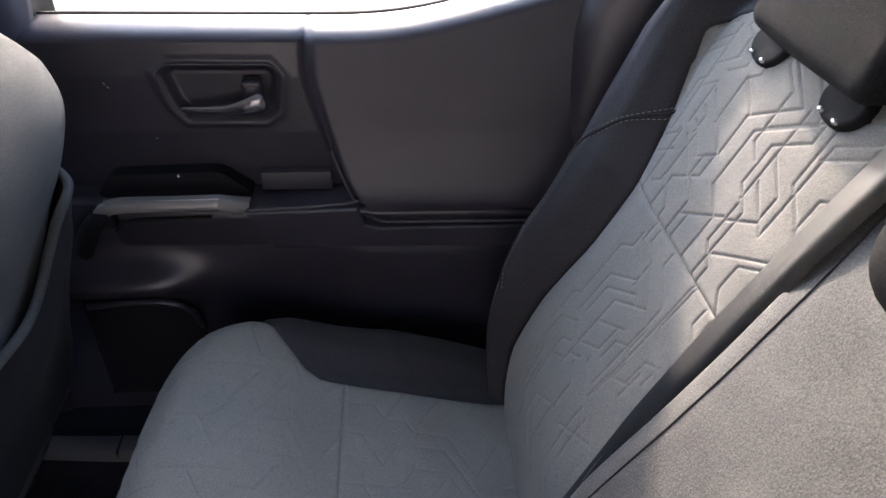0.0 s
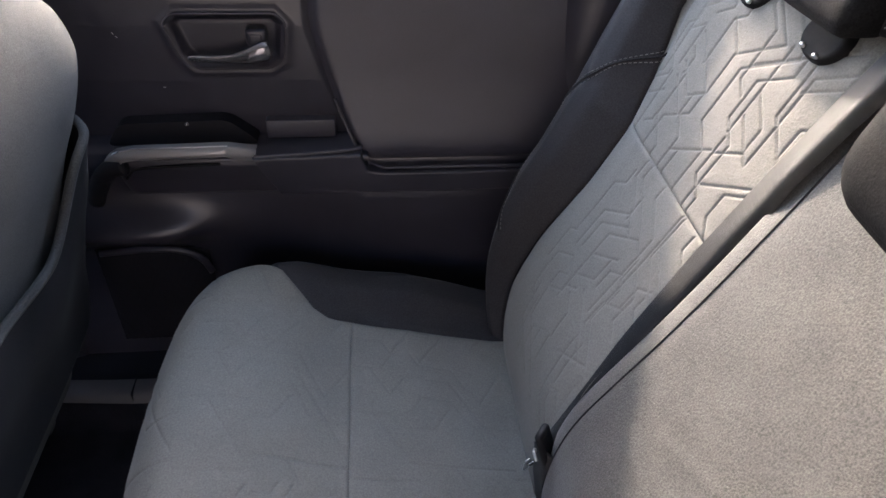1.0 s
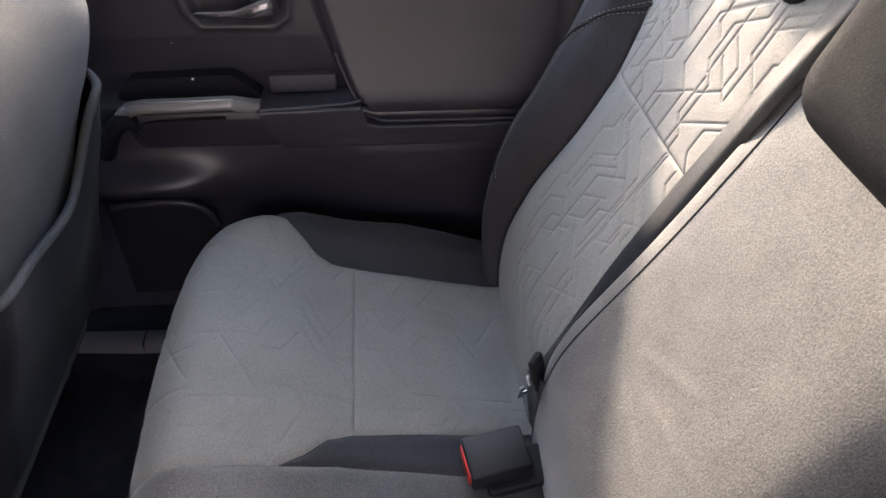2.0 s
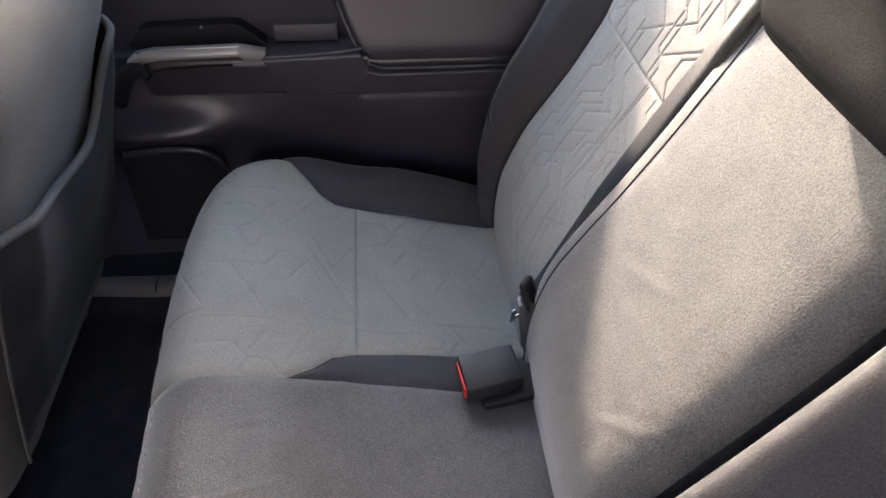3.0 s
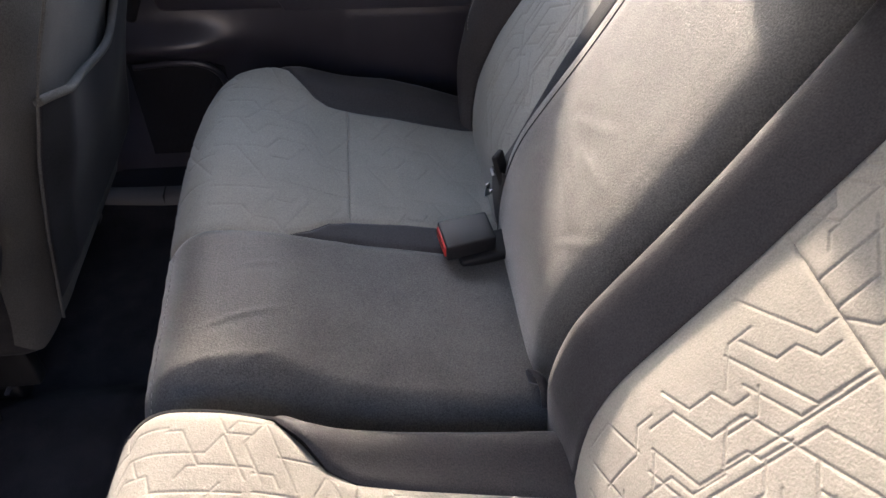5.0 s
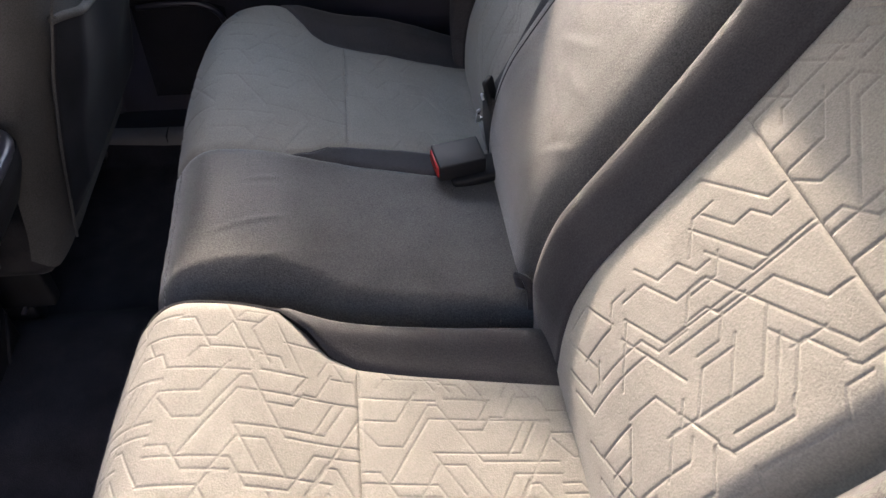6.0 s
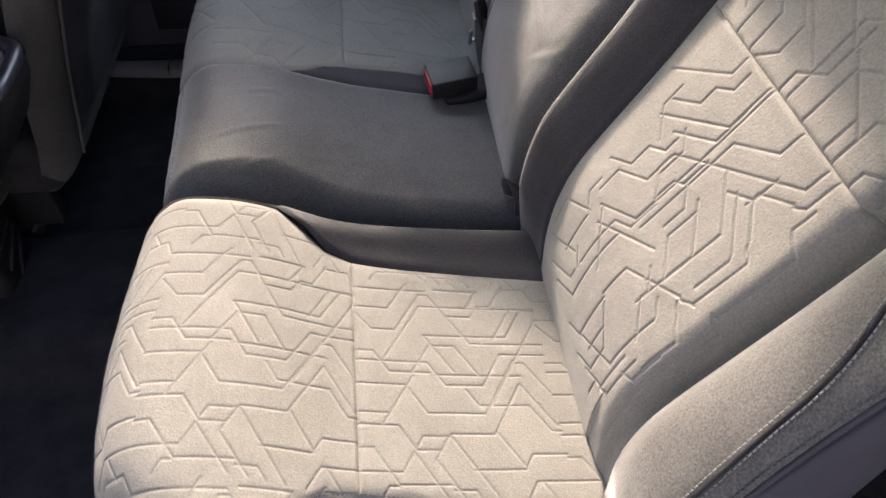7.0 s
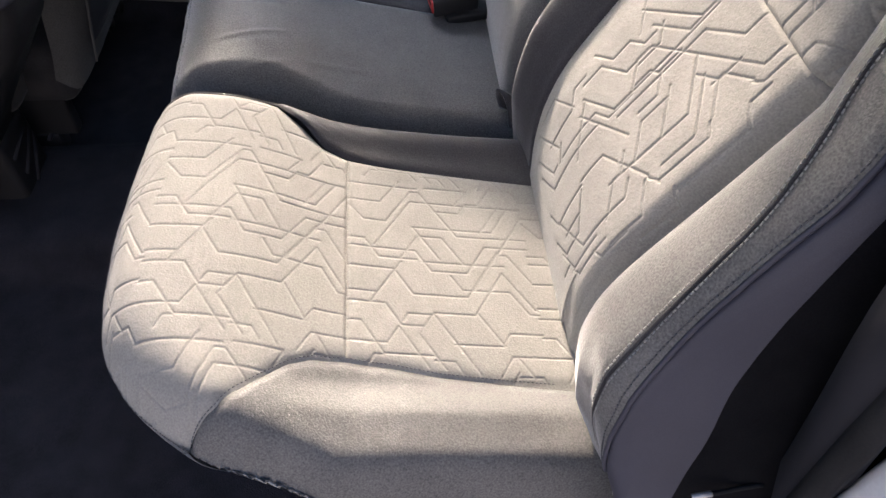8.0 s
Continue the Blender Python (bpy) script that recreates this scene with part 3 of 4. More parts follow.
def near_bulge(z, y):
    top = np.clip((z - 0.66) / 0.14, 0, 1)
    w = y + 0.055 * -top * (y < -0.2)
    w = w + wing_taper(z) * np.clip((-0.265 - y) / 0.06, 0, 1)
    k = eased([(-0.440, -0.34), (-0.412, -0.22), (-0.405, -0.13), (-0.398, -0.065), (-0.390, -0.01), (-0.380, 0.028), (-0.366, 0.046), (-0.350, 0.0540), (-0.332, 0.0540), (-0.308, 0.0500), (-0.291, 0.0445), (-0.277, 0.034), (-0.266, 0.014), (-0.257, -0.010), (-0.249, -0.026), (-0.243, -0.019), (-0.237, -0.009), (-0.230, 0.0005), (-0.222, 0.0048), (-0.212, 0.0058), (-0.10, 0.004), (0.0, 0.003), (0.045, 0.0), (0.058, 0.003), (0.08, 0.014), (0.105, 0.024), (0.122, 0.0275), (0.135, 0.019), (0.146, -0.01), (0.156, -0.07), (0.165, -0.12)], 0.006)
    low = np.interp(z, [0.2, 0.28, 0.36, 0.46, 0.9], [0.1, 0.35, 0.8, 1.0, 1.0])
    f = k(w)
    tuck = np.interp(z, [0.2, 0.30, 0.34, 0.38, 0.42, 0.46], [-0.5, -0.3, 0.0, 0.4, 0.78, 1.0])
    g = np.clip((w + 0.335) / 0.03, 0, 1)
    tuck = tuck * (1 - g) + g * np.interp(z, [0.2, 0.30, 0.34, 0.38, 0.42, 0.46], [-0.3, -0.1, 0.25, 0.72, 0.95, 1.0])
    dip = np.where((w > -0.29) & (w < -0.2), np.interp(z, [0.38, 0.48], [0.3, 1.0]), 1.0)
    return np.where(f > 0, f * np.where(y < -0.2, tuck, low), f * dip)


NEAR_BACK = cushion_near
in_near = curve([(0.2, 0.03), (0.30, 0.040), (0.40, 0.050), (0.66, 0.052), (0.9, 0.05)])
out_near = curve([(0.2, -0.262), (0.28, -0.258), (0.38, -0.254), (0.44, -0.251), (0.50, -0.249), (0.66, -0.251), (0.80, -0.196), (0.9, -0.190)])
fwd = lambda y: -y
back_panel("back_lower_panel", np.linspace(0.24, 0.652, 580), out_near, in_near, 400, near_bulge, LIGHT_CLOTH, NEAR_BACK, "light grey quilted cloth panel", ("lo", "hi", "end"), (0.0008, 0.0, fwd, BACK_LINES, False), flip=True)
back_panel("back_upper_panel", np.linspace(0.652, BACK_TOP, 300), out_near, in_near, 380, near_bulge, LIGHT_CLOTH, NEAR_BACK, "light grey quilted cloth panel", ("lo", "hi", "start"), (0.0010, 0.0, fwd), flip=True)
wing_mid = eased([(0.2, -0.384), (0.34, -0.392), (0.387, -0.397), (0.429, -0.392), (0.454, -0.387), (0.493, -0.376), (0.535, -0.368), (0.60, -0.362), (0.66, -0.360), (0.80, -0.303), (0.9, -0.297)], 0.02)
wing_lo = lambda z: -0.394 - wing_taper(z) + wing_step(z)
wing_seam = eased([(0.30, -0.366), (0.38, -0.372), (0.423, -0.370), (0.461, -0.365), (0.507, -0.355), (0.56, -0.345), (0.602, -0.338), (0.63, -0.329), (0.657, -0.315), (0.69, -0.296), (0.80, -0.262), (0.9, -0.257)], 0.012)
back_panel("back_side_cover", np.linspace(0.24, BACK_TOP, 120), wing_lo, wing_mid, 60, near_bulge, SIDE_VINYL, NEAR_BACK, "smooth dark side cover", ("hi",), flip=True, depth=0.004)
# black strip: the shade of the gap beside the pillar, put into colour
back_panel("back_side_shade", np.linspace(0.24, BACK_TOP, 60), shift(wing_lo, -0.045), wing_lo, 30, near_bulge, GAP_BLACK, NEAR_BACK, "black strip for the shade behind the side cover", (), flip=True)
back_panel("back_outer_bolster", np.linspace(0.24, BACK_TOP, 150), wing_mid, out_near, 90, near_bulge, MID_CLOTH, NEAR_BACK, "dark charcoal cloth bolster", ("hi",), flip=True)
back_panel("back_inner_bolster", np.linspace(0.24, BACK_TOP, 150), in_near, const(0.165), 70, near_bulge, DARK_CLOTH, NEAR_BACK, "dark charcoal cloth bolster", ("lo",), flip=True)


def back_line(y_of_z, z, bulge, lift):
    g, _, _, _ = back_grid(z, y_of_z, y_of_z, 2, bulge)
    p = g[:, 0].copy()
    p[:, 0] -= lift * 0.9
    p[:, 2] += lift * 0.35
    return p


zz = np.linspace(0.36, 0.85, 120)
for name, line_y, r in (("seam_piping", wing_seam, 0.0016), ("hem_piping", wing_mid, 0.0022)):
    rod_part(name, back_line(line_y, zz, near_bulge, 0.0002), r, BLACK_CLOTH if name == "seam_piping" else SIDE_VINYL, NEAR_BACK, sides=7)
for line_y, d, mat in ((wing_seam, 0.0035, THREAD), (wing_seam, -0.0035, THREAD), (wing_mid, 0.0045, DARK_THREAD)):
    stitches("stitching", back_line(shift(line_y, d), zz, near_bulge, 0.0010), mat, NEAR_BACK, 0.0032, 0.0016, 0.0007)


far_edge = curve([(0.2, 0.750), (0.28, 0.757), (0.32, 0.778), (0.38, 0.786), (0.47, 0.780), (0.56, 0.774), (0.643, 0.781), (0.70, 0.804), (0.78, 0.832), (0.9, 0.830)])
far_hi = eased([(0.2, 0.750), (0.28, 0.757), (0.32, 0.778), (0.38, 0.786), (0.47, 0.780), (0.56, 0.774), (0.643, 0.781), (0.70, 0.804), (0.775, 0.836), (0.81, 0.841), (0.832, 0.828), (0.847, 0.803), (0.86, 0.77), (0.873, 0.70), (0.9, 0.62)], 0.006)
far_wide = eased([(0.2, 0.2), (0.32, 0.3), (0.40, 0.5), (0.47, 0.82), (0.55, 1.1), (0.64, 1.25), (0.75, 1.02), (0.84, 0.75), (0.95, 0.6)], 0.02)
far_rise = eased([(-0.35, 0.0), (-0.05, 0.003), (-0.012, -0.001), (0.0, -0.006), (0.012, 0.010), (0.032, 0.038), (0.055, 0.052), (0.08, 0.047), (0.10, 0.025), (0.113, -0.01), (0.125, -0.06), (0.14, -0.14)], 0.005)


def far_bulge(z, y):
    t = y - far_edge(z)
    f = far_rise(np.where(t > 0, t / far_wide(z), t))
    low = np.interp(z, [0.2, 0.28, 0.40, 0.52, 0.9], [0.2, 0.4, 0.75, 1.0, 1.0])
    return np.where(f > 0, f * low, f) + 0.013 * np.interp(z, [0.30, 0.44], [1, 0])


FAR_BACK = cushion_far
far_lo = curve([(0.2, 0.485), (0.42, 0.492), (0.50, 0.503), (0.58, 0.512), (0.66, 0.511), (0.72, 0.497), (0.78, 0.475), (0.9, 0.465)])
mirror = lambda y: y - 2 * SEAT_Y
back_panel("back_lower_panel", np.linspace(0.24, 0.650, 360), far_lo, far_hi, 280, far_bulge, LIGHT_CLOTH, FAR_BACK, "light grey quilted cloth panel", ("hi", "end"), (0.0011, 0.0, mirror, BACK_LINES, False), flip=True)
back_panel("back_upper_panel", np.linspace(0.650, BACK_TOP, 230), far_lo, far_hi, 290, far_bulge, LIGHT_CLOTH, FAR_BACK, "light grey quilted cloth panel", ("hi", "start"), (0.0013, 0.0, mirror), flip=True)
far_end = lambda z: far_edge(z) + 0.138 * far_wide(z)
# darker cloth than the near bolster, its shade put into the colour
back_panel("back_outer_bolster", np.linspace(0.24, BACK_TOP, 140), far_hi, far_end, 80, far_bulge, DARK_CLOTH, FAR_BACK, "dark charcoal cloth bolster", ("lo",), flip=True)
for name, d in (("stitching", 0.0), ("seam_piping", 0.0045), ("stitching", 0.009)):
    arc = smooth_path([(0.812 - d, 0.733 - d), (0.83, 0.705 - d), (0.853 - 0.5 * d, 0.664 - d), (0.876 - d, 0.638 - d), (0.885 - d, 0.610), (0.882 - d, 0.582), (0.875 - d, 0.55), (0.860 - d, 0.518), (0.843 - d, 0.482), (0.820 - d, 0.44)], 110, 0.03)
    pts = np.array([back_line(const(y), np.array([z, z + 0.001]), far_bulge, 0.0004)[0] for y, z in arc])
    if name == "stitching":
        stitches(name, pts, THREAD, FAR_BACK, 0.004, 0.0025, 0.0005)
    else:
        rod_part(name, pts, 0.0016, BLACK_CLOTH, FAR_BACK, sides=6)


def mid_bulge(z, y):
    k = eased([(0.127, -0.10), (0.138, -0.060), (0.148, -0.030), (0.158, -0.010), (0.170, 0.0035), (0.182, 0.0110), (0.196, 0.0160), (0.215, 0.0185), (0.25, 0.0195), (0.30, 0.019), (0.40, 0.018), (0.45, 0.016), (0.475, 0.013), (0.492, 0.008), (0.500, -0.012), (0.508, -0.05)], 0.006)
    # shallow ridges shaped to give the bright streaks of window light
    streaks = 0.0
    for y0, z0, y1, z1, h in ((0.40, 0.520, 0.26, 0.495, 0.0016), (0.33, 0.535, 0.25, 0.540, 0.0014), (0.38, 0.545, 0.30, 0.575, 0.0010), (0.24, 0.47, 0.20, 0.50, 0.0010)):
        s_ = np.clip((y - y0) / (y1 - y0), -0.6, 1.6)
        off = z - (z0 + (z1 - z0) * s_)
        streaks = streaks + h * np.exp(-(((s_ - 0.5) / 0.55) ** 4)) * (np.exp(-((off / 0.007) ** 2)) - 0.6 * np.exp(-(((off - 0.013) / 0.009) ** 2)))
    return k(y) + streaks + 0.005 * np.exp(-(((z - 0.43) / 0.06) ** 2)) * np.exp(-(((y - 0.33) / 0.09) ** 2))


mid = back_panel("back_middle_panel", np.linspace(0.24, BACK_TOP - 0.02, 150), const(0.160), const(0.508), 140, mid_bulge, MID_CLOTH, FAR_BACK, "plain charcoal cloth middle back", (), flip=True)
# backrest edge painted black for the shade of the joint
back_panel("back_middle_side", np.linspace(0.24, BACK_TOP - 0.02, 100), const(0.127), const(0.160), 24, mid_bulge, BLACK_CLOTH, FAR_BACK, "side of the backrest, blackened for the shade in the gap", (), flip=True)
rod_part("edge_piping", back_line(const(0.463), np.linspace(0.29, 0.84, 110), mid_bulge, 0.0002), 0.0011, BLACK_CLOTH, FAR_BACK, sides=6)

# boards behind the cloth, which close the backrests
for ob, a, b in ((NEAR_BACK, -0.31, 0.15), (FAR_BACK, 0.17, 0.905)):
    bm = bmesh.new()
    n = 24
    ring = []
    for z in np.linspace(0.22, BACK_TOP - 0.03, n):
        xf = float(back_x(z)) + 0.055
        ring.append([bm.verts.new(p) for p in ((xf, a, z), (xf, b, z), (xf + 0.05, b, z), (xf + 0.05, a, z))])
    for r0, r1 in zip(ring, ring[1:]):
        for j in range(4):
            bm.faces.new((r0[j], r0[(j + 1) % 4], r1[(j + 1) % 4], r1[j]))
    bm.faces.new(ring[0])
    bm.faces.new(ring[-1])
    part("back_board", bm, BLACK_CLOTH, ob, smooth=False)


# ---- headrests ----
def cushion_block(name, centre, size, radius, material, parent, lean=0.0, label="", n=26, puff=0.004):
    """A stuffed block: a box with rounded edges and slightly swollen faces."""
    half = np.array(size) / 2
    c = np.linspace(-1, 1, n)
    c = np.sign(c) * (1 - (1 - np.abs(c)) ** 1.7)
    a, b = np.meshgrid(c, c, indexing="ij")
    index, verts, faces = {}, [], []
    for axis in range(3):
        for sign in (-1, 1):
            p = np.empty((n, n, 3))
            p[..., axis], p[..., (axis + 1) % 3], p[..., (axis + 2) % 3] = sign, a, b
            ids = np.empty((n, n), int)
            for k in np.ndindex(n, n):
                key = tuple(np.round(p[k], 6))
                if key not in index:
                    index[key] = len(verts)
                    verts.append(p[k])
                ids[k] = index[key]
            q = np.stack([ids[:-1, :-1], ids[1:, :-1], ids[1:, 1:], ids[:-1, 1:]], -1).reshape(-1, 4)
            faces.append(q if sign > 0 else q[:, ::-1])
    v = np.array(verts)
    w = v * half
    core = np.clip(w, -(half - radius), half - radius)
    d = w - core
    w = core + radius * d / np.maximum(np.linalg.norm(d, axis=1, keepdims=True), 1e-9)
    swell = np.stack([(1 - v[:, (k + 1) % 3] ** 2) * (1 - v[:, (k + 2) % 3] ** 2) * v[:, k] for k in range(3)], 1)
    w = w + puff * swell
    w[:, 0] += lean * w[:, 2]
    return link_mesh(name, w + np.array(centre), np.concatenate(faces), material, parent, label)


far_rest = thing("headrest", "charcoal cloth headrest on two posts above the quilted back", "headrest", "rear headrests")
cushion_block("pad", (0.4745, 0.632, 0.950), (0.060, 0.212, 0.190), 0.020, HEAD_CLOTH, far_rest, 0.35)
cushion_block("rear_cover", (0.530, 0.622, 0.952), (0.12, 0.226, 0.186), 0.025, BLACK_CLOTH, far_rest, 0.35, "black cloth rear half")
for y in (0.585, 0.725):
    rod_part("post", [(0.462, y, 0.80), (0.47, y, 0.84), (0.485, y, 0.90)], 0.006, STEEL, far_rest, "steel post", 12)
mid_rest = thing("headrest", "plain charcoal cloth headrest of the middle place, pushed down", "headrest", "rear headrests")
cushion_block("pad", (0.412, 0.275, 0.885), (0.11, 0.255, 0.16), 0.045, HEAD_CLOTH, mid_rest, 0.35)
cushion_block("rear_cover", (0.462, 0.270, 0.890), (0.10, 0.262, 0.15), 0.035, BLACK_CLOTH, mid_rest, 0.35, "black cloth rear half")
for y in (0.215, 0.315):
    rod_part("post", [(0.455, y, 0.78), (0.46, y, 0.82), (0.465, y, 0.87)], 0.006, STEEL, mid_rest, "steel post", 12)
for y in (0.722, 0.584):
    guide = thing("headrest_guide", "black plastic post guide with steel beads for its glints", "headrest guide", "headrest guides")
    x0 = float(back_x(0.835))
    turn_g = pose(x0, y, 0.836, 0, -62, 0)
    prof = [(0.0, 0.008), (0.012, 0.008), (0.022, 0.008), (0.0245, 0.0078), (0.0265, 0.006), (0.0278, 0.003), (0.0285, -0.002), (0.029, -0.012)]
    ang = np.linspace(0, 2 * math.pi, 41)
    g = np.array([[tuple(turn_g @ Vector((0.8 * r * math.cos(t), 1.1 * r * math.sin(t), h))) for t in ang] for r, h in prof])
    collar = sheet("collar", g, RUBBER, guide)
    # small steel beads, added as the glints on the collar
    for t in (1.05, 2.6, 3.6):
        at = turn_g @ Vector((0.8 * 0.0225 * math.cos(t), 1.1 * 0.0225 * math.sin(t), 0.008))
        bm = bmesh.new()
        bmesh.ops.create_uvsphere(bm, u_segments=14, v_segments=8, radius=0.0038, matrix=Matrix.Translation(at) @ Matrix.Diagonal((0.8, 1.2, 0.7, 1)))
        part("button", bm, STEEL, collar)

# ---- belts and buckles ----
belt = thing("seat_belt", "black woven seat belt along the backrest joint, metal latch plate", "seat belt")
outer = smooth_path([(0.452, 0.500, 0.880), (0.430, 0.511, 0.822), (0.401, 0.521, 0.748), (0.351, 0.523, 0.645), (0.298, 0.513, 0.548), (0.245, 0.499, 0.437), (0.222, 0.488, 0.405)], 60)
inner = smooth_path([(0.438, 0.452, 0.872), (0.414, 0.463, 0.815), (0.388, 0.475, 0.745), (0.376, 0.491, 0.662), (0.340, 0.488, 0.560), (0.276, 0.478, 0.450), (0.240, 0.470, 0.405)], 60)
v, f = ribbon((outer + inner) / 2, outer - inner, np.linalg.norm(outer - inner, axis=1, keepdims=True), 0.0016)
link_mesh("webbing", v, f, WEBBING, belt)
bm = boxed((-0.005, -0.012, -0.030), (0.005, 0.012, 0.030), 0.0045)
bmesh.ops.transform(bm, matrix=pose(0.224, 0.478, 0.405, 8, -14, -40), verts=bm.verts)
housing = part("latch_housing", bm, DARK_PLASTIC, belt, "black plastic latch housing")
bm = bmesh.new()
for lo_, hi_ in (((-0.0013, -0.011, -0.044), (0.0013, -0.004, -0.018)), ((-0.0013, 0.004, -0.044), (0.0013, 0.011, -0.018)), ((-0.0013, -0.011, -0.050), (0.0013, 0.011, -0.042))):
    block(bm, lo_, hi_, 0.0006, 1)
bmesh.ops.transform(bm, matrix=pose(0.2125, 0.4775, 0.397, 10, 14, -62), verts=bm.verts)
part("tongue", bm, STEEL, housing, "bright steel tongue")
rod_part("tongue_slot", smooth_path([(0.209, 0.470, 0.412), (0.206, 0.462, 0.418), (0.208, 0.455, 0.412)], 8), 0.0022, STEEL, housing, sides=6)
path = smooth_path([(0.224, 0.470, 0.405), (0.226, 0.462, 0.36), (0.232, 0.452, 0.32), (0.245, 0.445, 0.29)], 24)
v, f = ribbon(path, np.tile([-0.6, 0.75, 0.1], (24, 1)), 0.038, 0.0016)
link_mesh("webbing", v, f, WEBBING, belt)

buckle = thing("belt_buckle", "black plastic belt buckle with a red button on the cushion", "belt buckle")
turn_b = pose(0.160, 0.410, 0.338, 5, -4, 9)
for name, lo_, hi_, mat, bev, lab in (("body", (-0.030, -0.027, -0.016), (0.044, 0.027, 0.014), BUCKLE_PLASTIC, 0.003, ""), ("button", (-0.0326, -0.0215, -0.012), (-0.026, 0.0215, 0.0095), RED, 0.002, "red release button"), ("slot", (-0.0332, -0.016, 0.0015), (-0.0318, 0.016, 0.0045), DARK_PLASTIC, 0.0, "")):
    bm = boxed(lo_, hi_, bev)
    bmesh.ops.transform(bm, matrix=turn_b, verts=bm.verts)
    piece = part(name, bm, mat, buckle if name == "body" else buckle_body, lab)
    buckle_body = piece if name == "body" else buckle_body
bm = boxed((-0.022, -0.032, -0.034), (0.085, 0.018, -0.016), 0.006)
bmesh.ops.transform(bm, matrix=turn_b @ pose(0.01, -0.006, 0.004), verts=bm.verts)
part("stalk", bm, DARK_PLASTIC, buckle)

loop = thing("pull_loop", "small charcoal cloth pull loop in the backrest joint", "pull loop")
path = smooth_path([(0.222, 0.172, 0.30), (0.214, 0.168, 0.328), (0.212, 0.160, 0.344), (0.220, 0.150, 0.342), (0.228, 0.143, 0.32), (0.232, 0.140, 0.29)], 24)
v, f = ribbon(path, np.tile([0.8, -0.1, -0.3], (24, 1)), 0.016, 0.003)
link_mesh("strap", v, f, DARK_CLOTH, loop)


# ---- far door ----
door = tagged(new("door_1"), "black grained plastic door trim with padded rear half, closed", "door", kind="structure")
seam_x = eased([(0.48, 0.040), (0.50, 0.028), (0.53, 0.012), (0.58, -0.010), (0.65, -0.032), (0.70, -0.045), (0.75, -0.044), (0.80, -0.040)], 0.012)
sill_z = eased([(-0.7, 0.758), (-0.35, 0.762), (-0.04, 0.764), (0.05, 0.766), (0.12, 0.776), (0.18, 0.792), (0.24, 0.808), (0.34, 0.832), (0.45, 0.85)], 0.03)


def door_sheet(name, cols, rows, depth, material, label="", x_lo=None, x_hi=None, z_lo=None, z_hi=None):
    u = np.linspace(0, 1, cols)[None, :] + np.zeros(rows)[:, None]
    q = np.linspace(0, 1, rows)[:, None] + np.zeros(cols)[None, :]
    z = z_lo(0 * u) * (1 - q) + z_hi(0 * u) * q
    x = x_lo(z) * (1 - u) + x_hi(z) * u
    z = z_lo(x) * (1 - q) + z_hi(x) * q
    return sheet(name, np.stack([x, depth(x, z, u, q), z], -1), material, door, label, False)


def roll(z, top, reach=0.02, depth=0.06):
    q = np.clip((z - (top - reach)) / reach, 0, 1)
    return depth * (1 - np.sqrt(np.clip(1 - q ** 2, 0, 1)))


HANDLE_RING = [(-0.236, 0.704), (-0.222, 0.716), (-0.092, 0.716), (-0.080, 0.702), (-0.087, 0.652), (-0.104, 0.640), (-0.206, 0.640), (-0.222, 0.660)]


def upper_depth(x, z, u, q):
    y = np.interp(z, [0.52, 0.56, 0.62, 0.70, 0.76], [0.985, 0.978, 0.972, 0.972, 0.980])
    d = inside(HANDLE_RING, x, z)
    y = y + 0.013 * np.clip(d / 0.012, 0, 1) ** 2 * (3 - 2 * np.clip(d / 0.012, 0, 1)) - 0.003 * np.exp(-(((d + 0.006) / 0.006) ** 2))
    return y + roll(z, sill_z(x)) + 0.006 * np.clip((u - 0.985) / 0.015, 0, 1)


door_sheet("upper_panel", 300, 150, upper_depth, PLASTIC, "", const(-0.62), seam_x, const(0.515), sill_z)


pad_y = eased([(0.48, 0.96), (0.50, 0.942), (0.515, 0.929), (0.54, 0.928), (0.58, 0.942), (0.62, 0.955), (0.70, 0.966), (0.80, 0.976)], 0.014)


def pad_depth(x, z, u, q):
    y = pad_y(z)
    y = y + 0.012 * np.exp(-((u / 0.02) ** 2)) + roll(z, sill_z(x)) + 0.012 * np.exp(-((q / 0.02) ** 2))
    return y


door_sheet("padded_panel", 110, 90, pad_depth, PAD, "soft padded panel", seam_x, const(0.36), const(0.497), sill_z)


def lower_depth(x, z, u, q):
    y = np.interp(z, [0.06, 0.10, 0.20, 0.36, 0.44, 0.50, 0.522, 0.53], [0.955, 0.945, 0.948, 0.944, 0.940, 0.938, 0.945, 0.992])
    front = 1 / (1 + np.exp((x + 0.235) / 0.022))
    y = y - 0.032 * front * np.exp(-(((z - 0.392) / 0.033) ** 2)) * 1.35
    pad = np.clip(np.minimum((x - 0.0) / 0.02, 1), 0, 1) * np.clip(np.minimum((0.445 - z) / 0.012, (z - 0.28) / 0.02), 0, 1)
    return y - 0.0025 * np.clip(pad, 0, 1)


door_sheet("lower_panel", 150, 110, lower_depth, PLASTIC, "", const(-0.62), const(0.42), const(0.06), const(0.53))

path = [(float(seam_x(z)) + 0.002, float(pad_depth(np.array(0.1), np.array(z), np.array(0.5), np.array(0.5))) + 0.004, z) for z in np.linspace(0.60, 0.502, 20)]
path += [(x, 0.924, 0.4985) for x in np.linspace(0.05, 0.34, 20)]
rod_part("pad_piping", smooth_path(path, 80, 0.03), 0.0026, PAD, door, sides=7)

# speaker grille
gx, gz = np.meshgrid(np.linspace(-0.415, -0.235, 60), np.linspace(0.14, 0.352, 60))
corner = np.maximum(np.abs(gx + 0.325) / 0.09, np.abs(gz - 0.246) / 0.106)
